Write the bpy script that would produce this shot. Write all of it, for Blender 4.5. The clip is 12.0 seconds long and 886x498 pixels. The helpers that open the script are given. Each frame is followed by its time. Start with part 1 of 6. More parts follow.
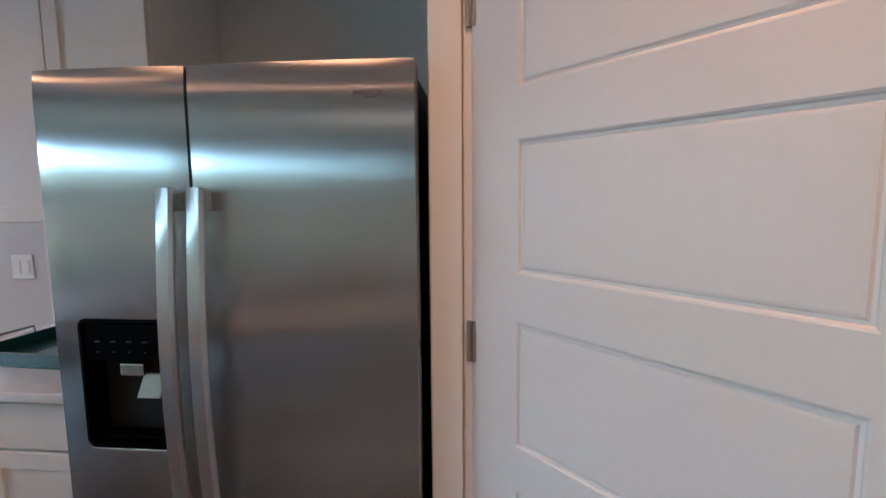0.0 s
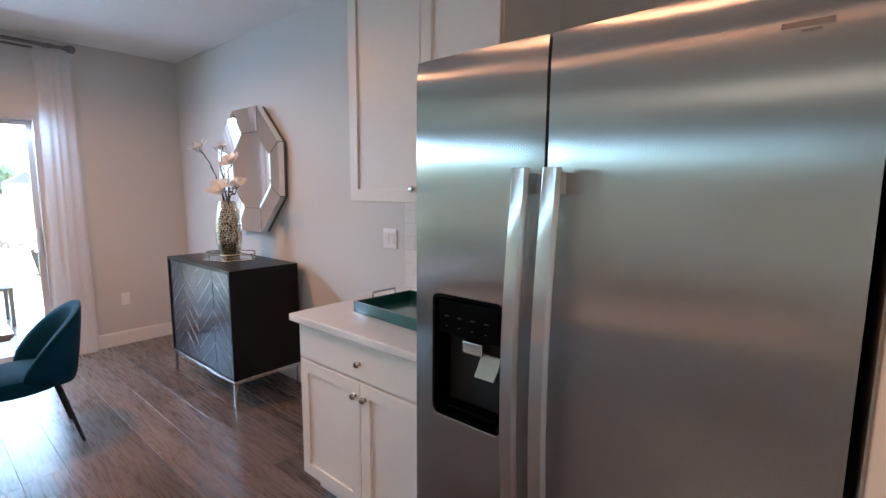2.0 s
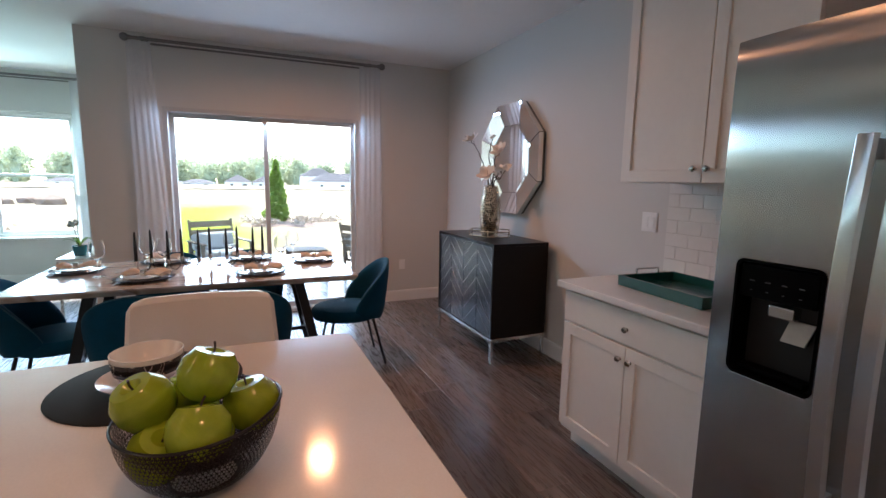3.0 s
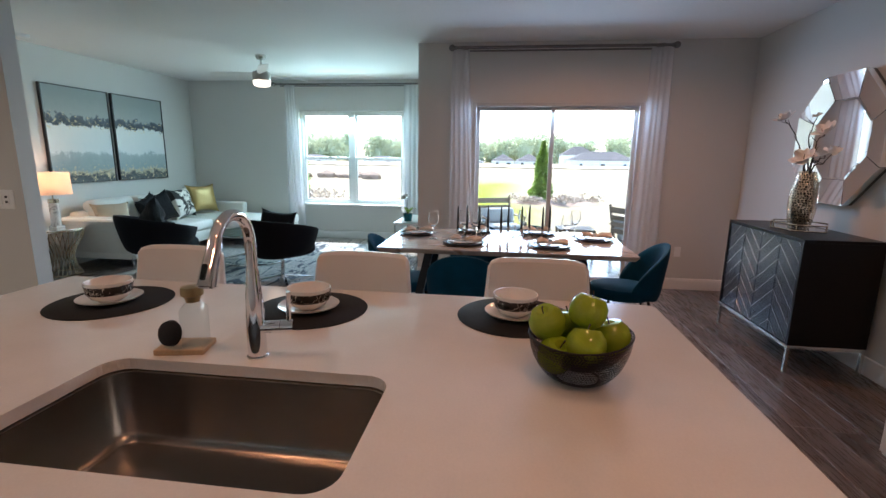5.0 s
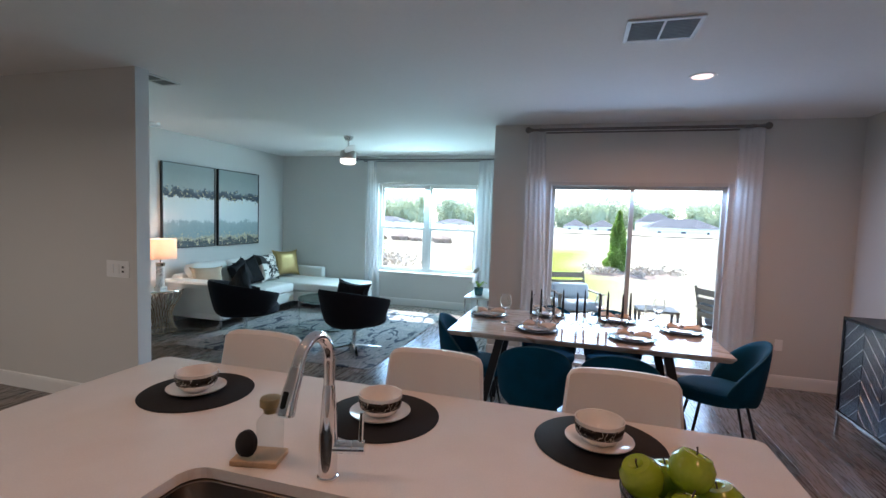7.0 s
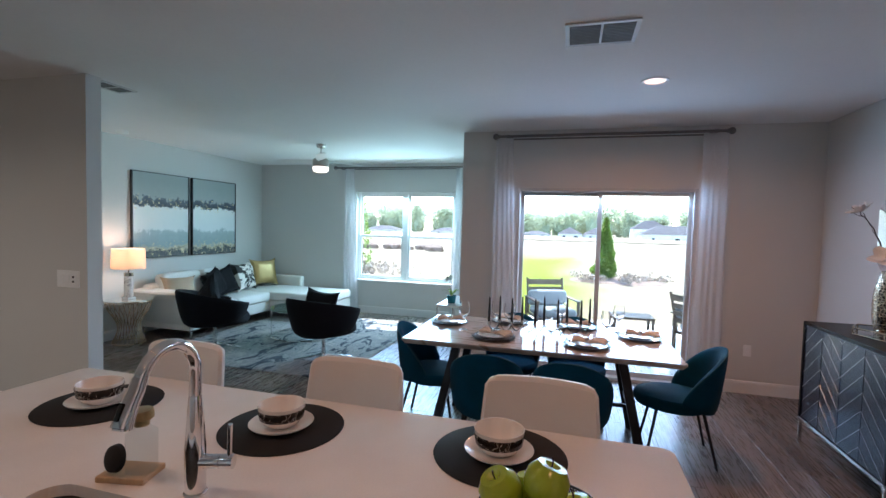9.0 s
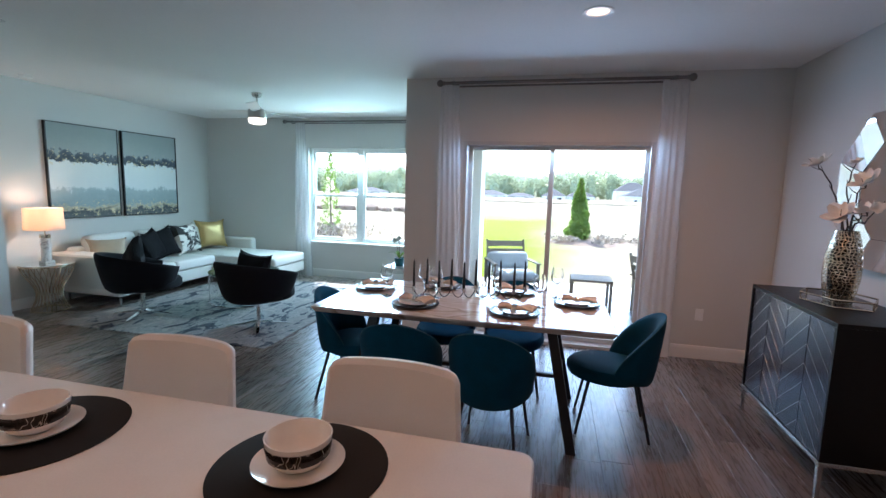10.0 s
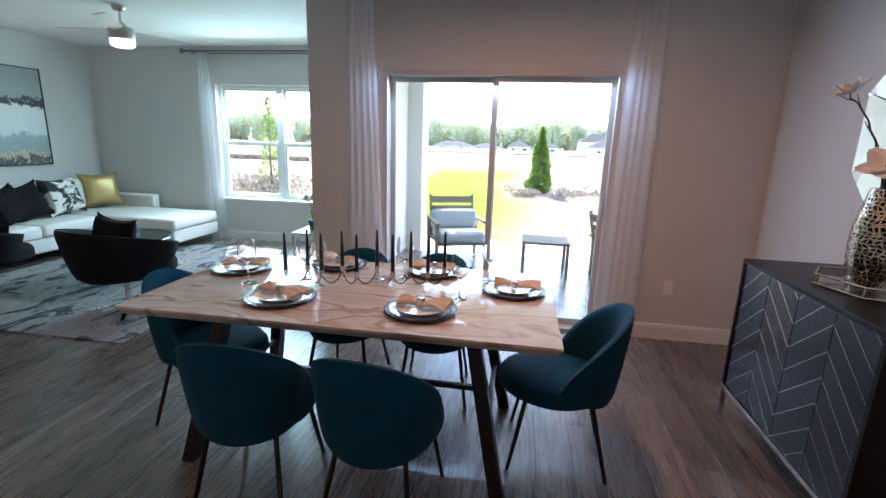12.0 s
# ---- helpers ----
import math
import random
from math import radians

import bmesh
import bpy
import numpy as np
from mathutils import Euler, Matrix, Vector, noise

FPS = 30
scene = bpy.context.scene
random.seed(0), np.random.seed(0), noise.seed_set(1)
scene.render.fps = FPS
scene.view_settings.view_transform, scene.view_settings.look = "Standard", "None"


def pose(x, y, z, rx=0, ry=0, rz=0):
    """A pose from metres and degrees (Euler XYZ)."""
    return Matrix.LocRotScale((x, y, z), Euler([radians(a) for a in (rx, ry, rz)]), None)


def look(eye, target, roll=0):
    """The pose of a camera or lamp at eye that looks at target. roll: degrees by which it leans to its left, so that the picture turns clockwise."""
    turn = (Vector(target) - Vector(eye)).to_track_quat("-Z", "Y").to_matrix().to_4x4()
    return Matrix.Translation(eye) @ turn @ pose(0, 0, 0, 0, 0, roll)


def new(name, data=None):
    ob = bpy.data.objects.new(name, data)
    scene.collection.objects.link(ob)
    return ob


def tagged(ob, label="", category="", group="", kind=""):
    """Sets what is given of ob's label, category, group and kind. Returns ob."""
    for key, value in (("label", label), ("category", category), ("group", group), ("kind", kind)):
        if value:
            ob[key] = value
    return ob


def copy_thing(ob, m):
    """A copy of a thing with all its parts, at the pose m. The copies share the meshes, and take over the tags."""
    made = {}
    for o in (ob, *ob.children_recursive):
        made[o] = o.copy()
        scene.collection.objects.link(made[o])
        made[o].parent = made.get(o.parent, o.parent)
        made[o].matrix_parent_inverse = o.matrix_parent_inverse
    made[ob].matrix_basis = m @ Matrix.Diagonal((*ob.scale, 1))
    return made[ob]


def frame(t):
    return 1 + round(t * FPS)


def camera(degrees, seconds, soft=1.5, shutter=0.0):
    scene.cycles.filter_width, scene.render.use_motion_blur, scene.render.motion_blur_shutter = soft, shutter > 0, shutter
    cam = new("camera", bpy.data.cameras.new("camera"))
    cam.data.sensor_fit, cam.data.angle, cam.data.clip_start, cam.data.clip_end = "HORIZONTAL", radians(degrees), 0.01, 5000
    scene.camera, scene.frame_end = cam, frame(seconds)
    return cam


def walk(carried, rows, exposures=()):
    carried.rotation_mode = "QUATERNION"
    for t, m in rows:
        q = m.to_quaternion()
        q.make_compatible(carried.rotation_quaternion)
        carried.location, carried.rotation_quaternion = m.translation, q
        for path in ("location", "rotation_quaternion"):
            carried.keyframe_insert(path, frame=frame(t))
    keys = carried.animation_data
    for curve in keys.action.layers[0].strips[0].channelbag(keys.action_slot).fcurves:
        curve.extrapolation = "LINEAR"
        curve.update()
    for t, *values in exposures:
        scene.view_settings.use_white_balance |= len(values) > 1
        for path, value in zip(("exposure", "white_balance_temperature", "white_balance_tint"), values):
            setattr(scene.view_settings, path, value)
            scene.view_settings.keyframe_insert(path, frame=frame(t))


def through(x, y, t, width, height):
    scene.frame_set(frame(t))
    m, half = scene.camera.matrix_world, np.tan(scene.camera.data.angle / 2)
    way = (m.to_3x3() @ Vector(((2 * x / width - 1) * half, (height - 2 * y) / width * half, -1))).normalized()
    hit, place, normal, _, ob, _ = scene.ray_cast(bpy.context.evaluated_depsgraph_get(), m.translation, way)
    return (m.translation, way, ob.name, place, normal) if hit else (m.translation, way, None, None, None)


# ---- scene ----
cam = camera(87.6, 12.0)
PATH = [
    (0, (0.221, 0.139, 1.515), (0.047, 2.119, 1.298), -0.5),
    (0.3, (0.186, 0.11, 1.519), (-0.157, 2.068, 1.295), -0.2),
    (0.5, (0.165, 0.097, 1.521), (-0.291, 2.031, 1.292), -0.2),
    (1, (0.105, 0.133, 1.515), (-0.618, 1.983, 1.278), -0.1),
    (1.5, (0.062, 0.265, 1.504), (-0.939, 1.98, 1.272), 0.3),
    (2, (0.017, 0.266, 1.498), (-1.261, 1.783, 1.243), 0.4),
    (2.5, (-0.013, 0.114, 1.499), (-1.597, 1.303, 1.22), 0.4),
    (3, (0.071, -0.118, 1.424), (-1.741, 0.678, 1.136), 1.0),
    (3.5, (0.149, -0.255, 1.426), (-1.761, 0.252, 1.116), 0.4),
    (5.3, (0.386, -0.402, 1.478), (-1.541, -0.754, 1.074), 1.4),
    (5.5, (0.382, -0.409, 1.481), (-1.533, -0.817, 1.073), 1.8),
    (6, (0.346, -0.431, 1.564), (-1.556, -0.915, 1.177), 1.8),
    (6.5, (0.327, -0.447, 1.604), (-1.588, -0.976, 1.378), 2.0),
    (7, (0.329, -0.436, 1.627), (-1.591, -0.982, 1.492), 1.9),
    (8.8, (0.27, -0.261, 1.626), (-1.653, -0.802, 1.534), 1.5),
    (9, (0.203, -0.148, 1.619), (-1.723, -0.679, 1.522), 1.5),
    (9.5, (0.019, 0.067, 1.586), (-1.91, -0.429, 1.415), 1.5),
    (10, (-0.273, 0.203, 1.58), (-2.202, -0.257, 1.322), 1.6),
    (10.5, (-0.571, 0.342, 1.576), (-2.502, -0.076, 1.26), 1.6),
    (11, (-0.83, 0.382, 1.561), (-2.76, 0.008, 1.192), 1.7),
    (11.5, (-1.077, 0.354, 1.544), (-3.005, 0.018, 1.131), 1.7),
    (12, (-1.3, 0.379, 1.538), (-3.224, 0.075, 1.081), 1.8),
]
walk(cam, [(t, look(eye, target, roll)) for t, eye, target, roll in PATH], [(0, 3.72, 5400, 3), (1.0, 4.25, 5500, 4), (1.5, 4.35, 5600, 4), (2.0, 4.2, 5650, 4), (2.5, 3.68, 5850, 7), (3.0, 3.4, 6000, 9), (5.5, 3.22, 5880, 9), (7.0, 3.3, 5520, 8), (9.5, 3.25, 5480, 7), (12, 3.32, 5900, 11)])

# ---- world, sun, lamps ----
world = bpy.data.worlds.new("sky")
scene.world = world
world.use_nodes = True
wn, wl = world.node_tree.nodes, world.node_tree.links
sky = wn.new("ShaderNodeTexSky")
sky.sky_type, sky.sun_disc = "NISHITA", False
SUN_UP, SUN_TURN = radians(52), radians(-63)
sky.sun_elevation, sky.sun_rotation = SUN_UP, SUN_TURN
wn["Background"].inputs["Strength"].default_value = 0.14
wl.new(sky.outputs["Color"], wn["Background"].inputs["Color"])


def lamp(name, kind, m, energy, color, size=0.1):
    data = bpy.data.lights.new(name, kind)
    data.energy, data.color = energy, color
    if kind == "AREA":
        data.shape, data.size = "DISK", size
    elif kind == "SUN":
        data.angle = radians(0.53)
    else:
        data.shadow_soft_size = size
    ob = new(name, data)
    ob.matrix_world = m
    return tagged(ob, kind="structure")


# the sun stands over the garden, to the living room's side
sun_dir = Vector((-math.cos(SUN_UP) * 0.89, -math.cos(SUN_UP) * 0.456, math.sin(SUN_UP)))
lamp("sun", "SUN", look((0, 0, 0), -sun_dir), 1.7, (1.0, 0.95, 0.87))
CEIL = 2.72
WARM, HALL_FILL = (1.0, 0.43, 0.2), (1.0, 0.78, 0.6)
# the last can is an unseen fill, added to brighten the switch wall
CANS = [(-3.5, 0.4, 2.2, WARM), (-0.55, -0.25, 0.37, WARM), (-0.55, -1.75, 0.37, WARM), (0.62, 0.35, 0.95, WARM), (0.3, -4.7, 4.2, HALL_FILL)]
for cx, cy, watts, tone in CANS:
    can = lamp("can_lamp", "AREA", look((cx, cy, CEIL - 0.022), (cx, cy, 0)), watts, tone, 0.13)
    can.data.spread = radians(165)

# daylight standing in the heads of the glazed openings
for name, x, ya, yb, z, power, tone in (("slider_daylight", -5.128, -0.66, 1.02, 2.005, 2.7, (0.52, 0.72, 1.0)), ("window_daylight", -7.6, -3.7, -2.3, 2.165, 7.2, (0.62, 0.94, 1.0))):
    ob = lamp(name, "AREA", look((x, (ya + yb) / 2, z), (x + 1.0, (ya + yb) / 2, z - 0.8)), power, tone)
    ob.data.shape, ob.data.size, ob.data.size_y = "RECTANGLE", yb - ya, 0.03

# ---- materials ----


def node_mat(name):
    m = bpy.data.materials.new(name)
    m.use_nodes = True
    return m, m.node_tree.nodes, m.node_tree.links, m.node_tree.nodes["Principled BSDF"]


def coords(n, l, scale=(1, 1, 1), gen="Object"):
    tc, mp = n.new("ShaderNodeTexCoord"), n.new("ShaderNodeMapping")
    mp.inputs["Scale"].default_value = scale
    l.new(tc.outputs[gen], mp.inputs["Vector"])
    return mp.outputs["Vector"]


def noise_tex(n, l, vec, scale, detail=4.0, rough=0.55):
    t = n.new("ShaderNodeTexNoise")
    t.inputs["Scale"].default_value, t.inputs["Detail"].default_value, t.inputs["Roughness"].default_value = scale, detail, rough
    l.new(vec, t.inputs["Vector"])
    return t.outputs["Fac"]


def ramp(n, l, fac, stops, mode="LINEAR"):
    r = n.new("ShaderNodeValToRGB")
    r.color_ramp.interpolation = mode
    e = r.color_ramp.elements
    while len(e) < len(stops):
        e.new(0.5)
    for el, (p, c) in zip(e, stops):
        el.position, el.color = p, (*c, 1)
    l.new(fac, r.inputs["Fac"])
    return r.outputs["Color"]


def bump(n, l, bsdf, height, strength, dist):
    b = n.new("ShaderNodeBump")
    b.inputs["Strength"].default_value, b.inputs["Distance"].default_value = strength, dist
    l.new(height, b.inputs["Height"])
    l.new(b.outputs["Normal"], bsdf.inputs["Normal"])


def surf(name, color, rough=0.5, metal=0.0, vary=0.08, big=3.0, fine=60.0, relief=0.15, depth=0.002, stretch=(1, 1, 1), sheen=0.0, coat=0.0, gloss_vary=0.12, spec=0.5):
    """Plain material with broad and fine variation of colour, gloss and relief."""
    m, n, l, b = node_mat(name)
    v = coords(n, l, stretch)
    a, f = noise_tex(n, l, v, big, 3), noise_tex(n, l, v, fine, 5)
    mix = n.new("ShaderNodeMath")
    mix.operation = "ADD"
    l.new(a, mix.inputs[0]), l.new(f, mix.inputs[1])
    half = n.new("ShaderNodeMath")
    half.operation, half.inputs[1].default_value = "MULTIPLY", 0.5
    l.new(mix.outputs[0], half.inputs[0])
    lo, hi = [c * (1 - vary) for c in color], [min(1, c * (1 + vary)) for c in color]
    l.new(ramp(n, l, half.outputs[0], [(0.3, lo), (0.7, hi)]), b.inputs["Base Color"])
    rr = n.new("ShaderNodeMapRange")
    rr.inputs["To Min"].default_value, rr.inputs["To Max"].default_value = rough * (1 - gloss_vary), min(1, rough * (1 + gloss_vary))
    l.new(a, rr.inputs["Value"]), l.new(rr.outputs[0], b.inputs["Roughness"])
    b.inputs["Metallic"].default_value = metal
    b.inputs["Sheen Weight"].default_value = sheen
    b.inputs["Coat Weight"].default_value = coat
    b.inputs["Specular IOR Level"].default_value = spec
    if relief:
        bump(n, l, b, f, relief, depth)
    return m


def glow(name, color, strength):
    m, n, l, b = node_mat(name)
    b.inputs["Base Color"].default_value = (0.8, 0.8, 0.8, 1)
    b.inputs["Emission Color"].default_value, b.inputs["Emission Strength"].default_value = (*color, 1), strength
    return m


def glass(name, color=(1, 1, 1), rough=0.0, ior=1.45):
    m, n, l, b = node_mat(name)
    b.inputs["Base Color"].default_value = (*color, 1)
    b.inputs["Transmission Weight"].default_value, b.inputs["Roughness"].default_value, b.inputs["IOR"].default_value = 1.0, rough, ior
    return m


def pane_glass(name, tint=(0.97, 0.985, 0.98)):
    """Thin sheet: clear with a faint gloss."""
    m, n, l, b = node_mat(name)
    tr, gl, mx, lw = n.new("ShaderNodeBsdfTransparent"), n.new("ShaderNodeBsdfGlossy"), n.new("ShaderNodeMixShader"), n.new("ShaderNodeLayerWeight")
    pw, fr = n.new("ShaderNodeMath"), n.new("ShaderNodeMath")
    lw.inputs["Blend"].default_value = 0.5
    pw.operation, pw.inputs[1].default_value = "POWER", 4.0
    fr.operation, fr.inputs[1].default_value, fr.inputs[2].default_value = "MULTIPLY_ADD", 0.6, 0.025
    l.new(lw.outputs["Facing"], pw.inputs[0]), l.new(pw.outputs[0], fr.inputs[0])
    tr.inputs["Color"].default_value = (*tint, 1)
    gl.inputs["Roughness"].default_value = 0.02
    l.new(fr.outputs[0], mx.inputs[0]), l.new(tr.outputs[0], mx.inputs[1]), l.new(gl.outputs[0], mx.inputs[2])
    l.new(mx.outputs[0], n["Material Output"].inputs["Surface"])
    return m


def sheer(name):
    m, n, l, b = node_mat(name)
    b.inputs["Base Color"].default_value, b.inputs["Roughness"].default_value = (0.92, 0.93, 0.95, 1), 0.9
    tr, tl, mx, mx2 = n.new("ShaderNodeBsdfTransparent"), n.new("ShaderNodeBsdfTranslucent"), n.new("ShaderNodeMixShader"), n.new("ShaderNodeMixShader")
    tl.inputs["Color"].default_value = (0.86, 0.88, 0.92, 1)
    w = noise_tex(n, l, coords(n, l, (400, 400, 30)), 1.0, 2)
    mr = n.new("ShaderNodeMapRange")
    mr.inputs["To Min"].default_value, mr.inputs["To Max"].default_value = 0.3, 0.5
    l.new(w, mr.inputs["Value"]), l.new(mr.outputs[0], mx2.inputs[0])
    mx.inputs[0].default_value = 0.4
    l.new(b.outputs[0], mx.inputs[1]), l.new(tl.outputs[0], mx.inputs[2])
    l.new(mx.outputs[0], mx2.inputs[1]), l.new(tr.outputs[0], mx2.inputs[2])
    l.new(mx2.outputs[0], n["Material Output"].inputs["Surface"])
    return m


def brushed(name, color=(0.45, 0.445, 0.44), rough=0.34):
    m, n, l, b = node_mat(name)
    f = noise_tex(n, l, coords(n, l, (900, 900, 2.5)), 1.0, 3)
    g = noise_tex(n, l, coords(n, l, (1, 1, 1)), 2.2, 2)
    l.new(ramp(n, l, f, [(0.3, [c * 0.975 for c in color]), (0.7, [c * 1.02 for c in color])]), b.inputs["Base Color"])
    mr = n.new("ShaderNodeMapRange")
    mr.inputs["To Min"].default_value, mr.inputs["To Max"].default_value = rough * 0.9, rough * 1.12
    l.new(g, mr.inputs["Value"]), l.new(mr.outputs[0], b.inputs["Roughness"])
    tan, gl = n.new("ShaderNodeTangent"), n.new("ShaderNodeBsdfAnisotropic")
    tan.direction_type, tan.axis = "RADIAL", "Z"
    gl.inputs["Anisotropy"].default_value = -0.78
    l.new(tan.outputs[0], gl.inputs["Tangent"])
    l.new(b.inputs["Base Color"].links[0].from_socket, gl.inputs["Color"]), l.new(mr.outputs[0], gl.inputs["Roughness"])
    l.new(gl.outputs[0], n["Material Output"].inputs["Surface"])
    return m


def planks(name, island):
    m, n, l, b = node_mat(name)
    if island:
        rnd = n.new("ShaderNodeNewGeometry").outputs["Random Per Island"]
    else:
        rnd = n.new("ShaderNodeObjectInfo").outputs["Random"]
    tc = n.new("ShaderNodeTexCoord")
    off = n.new("ShaderNodeVectorMath")
    off.operation = "MULTIPLY_ADD"
    comb = n.new("ShaderNodeCombineXYZ")
    for i in range(3):
        l.new(rnd, comb.inputs[i])
    off.inputs[1].default_value = (37, 91, 13)
    l.new(comb.outputs[0], off.inputs[0]), l.new(tc.outputs["Object"], off.inputs[2])
    mp = n.new("ShaderNodeMapping")
    mp.inputs["Scale"].default_value = (0.65, 8.5, 1)
    l.new(off.outputs[0], mp.inputs["Vector"])
    grain, fine = noise_tex(n, l, mp.outputs[0], 1.4, 6, 0.62), noise_tex(n, l, mp.outputs[0], 9.0, 4)
    col = ramp(n, l, grain, [(0.28, (0.06, 0.047, 0.04)), (0.45, (0.115, 0.091, 0.077)), (0.55, (0.158, 0.127, 0.108)), (0.72, (0.22, 0.183, 0.158))])
    tone = n.new("ShaderNodeMapRange")
    tone.inputs["To Min"].default_value, tone.inputs["To Max"].default_value = 0.72, 1.25
    l.new(rnd, tone.inputs["Value"])
    vm = n.new("ShaderNodeVectorMath")
    vm.operation = "SCALE"
    l.new(col, vm.inputs[0]), l.new(tone.outputs[0], vm.inputs["Scale"])
    l.new(vm.outputs[0], b.inputs["Base Color"])
    mr = n.new("ShaderNodeMapRange")
    mr.inputs["To Min"].default_value, mr.inputs["To Max"].default_value = 0.2, 0.36
    l.new(fine, mr.inputs["Value"]), l.new(mr.outputs[0], b.inputs["Roughness"])
    b.inputs["Specular IOR Level"].default_value = 0.75
    bump(n, l, b, fine, 0.12, 0.001)
    return m


def marble(name):
    m, n, l, b = node_mat(name)
    v = coords(n, l, (2.6, 0.75, 1))
    w = n.new("ShaderNodeTexNoise")
    w.inputs["Scale"].default_value, w.inputs["Detail"].default_value, w.inputs["Distortion"].default_value = 1.6, 7, 1.6
    l.new(v, w.inputs["Vector"])
    f = noise_tex(n, l, coords(n, l), 40, 3)
    col = ramp(n, l, w.outputs["Fac"], [(0.3, (0.4, 0.345, 0.29)), (0.42, (0.5, 0.45, 0.39)), (0.485, (0.29, 0.215, 0.155)), (0.52, (0.52, 0.475, 0.42)), (0.62, (0.42, 0.36, 0.3)), (0.75, (0.55, 0.51, 0.46))])
    l.new(col, b.inputs["Base Color"])
    b.inputs["Roughness"].default_value, b.inputs["Coat Weight"].default_value, b.inputs["Coat Roughness"].default_value = 0.1, 0.4, 0.03
    bump(n, l, b, f, 0.015, 0.0005)
    return m


def painting(name, seed):
    """Abstract canvas: slate top, dark ragged band flecked with gold, pale middle, blue-grey washes, gold foot."""
    m, n, l, b = node_mat(name)
    tc = n.new("ShaderNodeTexCoord")
    sep = n.new("ShaderNodeSeparateXYZ")
    l.new(tc.outputs["Generated"], sep.inputs[0])
    mp = n.new("ShaderNodeMapping")
    mp.inputs["Location"].default_value, mp.inputs["Scale"].default_value = (seed, 0, seed * 2), (5, 1, 7)
    l.new(tc.outputs["Object"], mp.inputs["Vector"])
    wob, fleck = noise_tex(n, l, mp.outputs[0], 1.2, 8, 0.68), noise_tex(n, l, mp.outputs[0], 3.4, 6, 0.7)
    add = n.new("ShaderNodeMath")
    add.operation, add.inputs[1].default_value = "MULTIPLY_ADD", 0.26
    drip = n.new("ShaderNodeMapping")
    drip.inputs["Location"].default_value, drip.inputs["Scale"].default_value = (seed * 3, 0, 0), (22, 1, 2.2)
    l.new(tc.outputs["Object"], drip.inputs["Vector"])
    streak = n.new("ShaderNodeMath")
    streak.operation, streak.inputs[1].default_value = "MULTIPLY_ADD", 0.13
    l.new(noise_tex(n, l, drip.outputs[0], 1.0, 5, 0.7), streak.inputs[0]), l.new(sep.outputs["Z"], streak.inputs[2])
    low = n.new("ShaderNodeMath")
    low.operation, low.inputs[1].default_value = "SUBTRACT", 0.095
    l.new(streak.outputs[0], low.inputs[0])
    l.new(wob, add.inputs[0]), l.new(low.outputs[0], add.inputs[2])
    base = ramp(n, l, add.outputs[0], [(0.1, (0.12, 0.13, 0.13)), (0.17, (0.06, 0.07, 0.08)), (0.2, (0.52, 0.46, 0.32)), (0.24, (0.29, 0.36, 0.38)), (0.4, (0.38, 0.45, 0.46)), (0.44, (0.7, 0.74, 0.74)), (0.7, (0.78, 0.8, 0.78)), (0.715, (0.035, 0.045, 0.06)), (0.79, (0.08, 0.1, 0.13)), (0.81, (0.36, 0.39, 0.38)), (1.0, (0.31, 0.35, 0.34))])
    gold = ramp(n, l, fleck, [(0.57, (0, 0, 0)), (0.6, (1, 1, 1))])
    band = ramp(n, l, add.outputs[0], [(0.1, (1, 1, 1)), (0.26, (1, 1, 1)), (0.3, (0, 0, 0)), (0.64, (0, 0, 0)), (0.7, (1, 1, 1)), (0.8, (1, 1, 1)), (0.83, (0, 0, 0))])
    mul = n.new("ShaderNodeMath")
    mul.operation = "MULTIPLY"
    l.new(gold, mul.inputs[0]), l.new(band, mul.inputs[1])
    mix = n.new("ShaderNodeMix")
    mix.data_type = "RGBA"
    mix.inputs["B"].default_value = (0.72, 0.6, 0.36, 1)
    l.new(mul.outputs[0], mix.inputs["Factor"]), l.new(base, mix.inputs["A"])
    l.new(mix.outputs["Result"], b.inputs["Base Color"])
    b.inputs["Roughness"].default_value = 0.6
    bump(n, l, b, fleck, 0.3, 0.002)
    return m


def blotch(name, stops, scale, rough=0.8, relief=0.3, depth=0.003, stretch=(1, 1, 1), detail=6, distort=0.8, mode="LINEAR"):
    """Patterned surface from one distorted noise: rugs, hides, soil, grass."""
    m, n, l, b = node_mat(name)
    w = n.new("ShaderNodeTexNoise")
    w.inputs["Scale"].default_value, w.inputs["Detail"].default_value, w.inputs["Distortion"].default_value, w.inputs["Roughness"].default_value = scale, detail, distort, 0.65
    l.new(coords(n, l, stretch), w.inputs["Vector"])
    l.new(ramp(n, l, w.outputs["Fac"], stops, mode), b.inputs["Base Color"])
    b.inputs["Roughness"].default_value = rough
    f = noise_tex(n, l, coords(n, l), 220, 3)
    bump(n, l, b, f, relief, depth)
    return m


def foliage(name, color, vary=0.4, through=0.45):
    """Leaves that let some light through."""
    m, n, l, b = node_mat(name)
    col = ramp(n, l, noise_tex(n, l, coords(n, l), 7, 4), [(0.3, [c * (1 - vary) for c in color]), (0.7, [c * (1 + vary) for c in color])])
    tl, mx = n.new("ShaderNodeBsdfTranslucent"), n.new("ShaderNodeMixShader")
    l.new(col, b.inputs["Base Color"]), l.new(col, tl.inputs["Color"])
    b.inputs["Roughness"].default_value = 0.6
    mx.inputs[0].default_value = through
    l.new(b.outputs[0], mx.inputs[1]), l.new(tl.outputs[0], mx.inputs[2]), l.new(mx.outputs[0], n["Material Output"].inputs["Surface"])
    return m


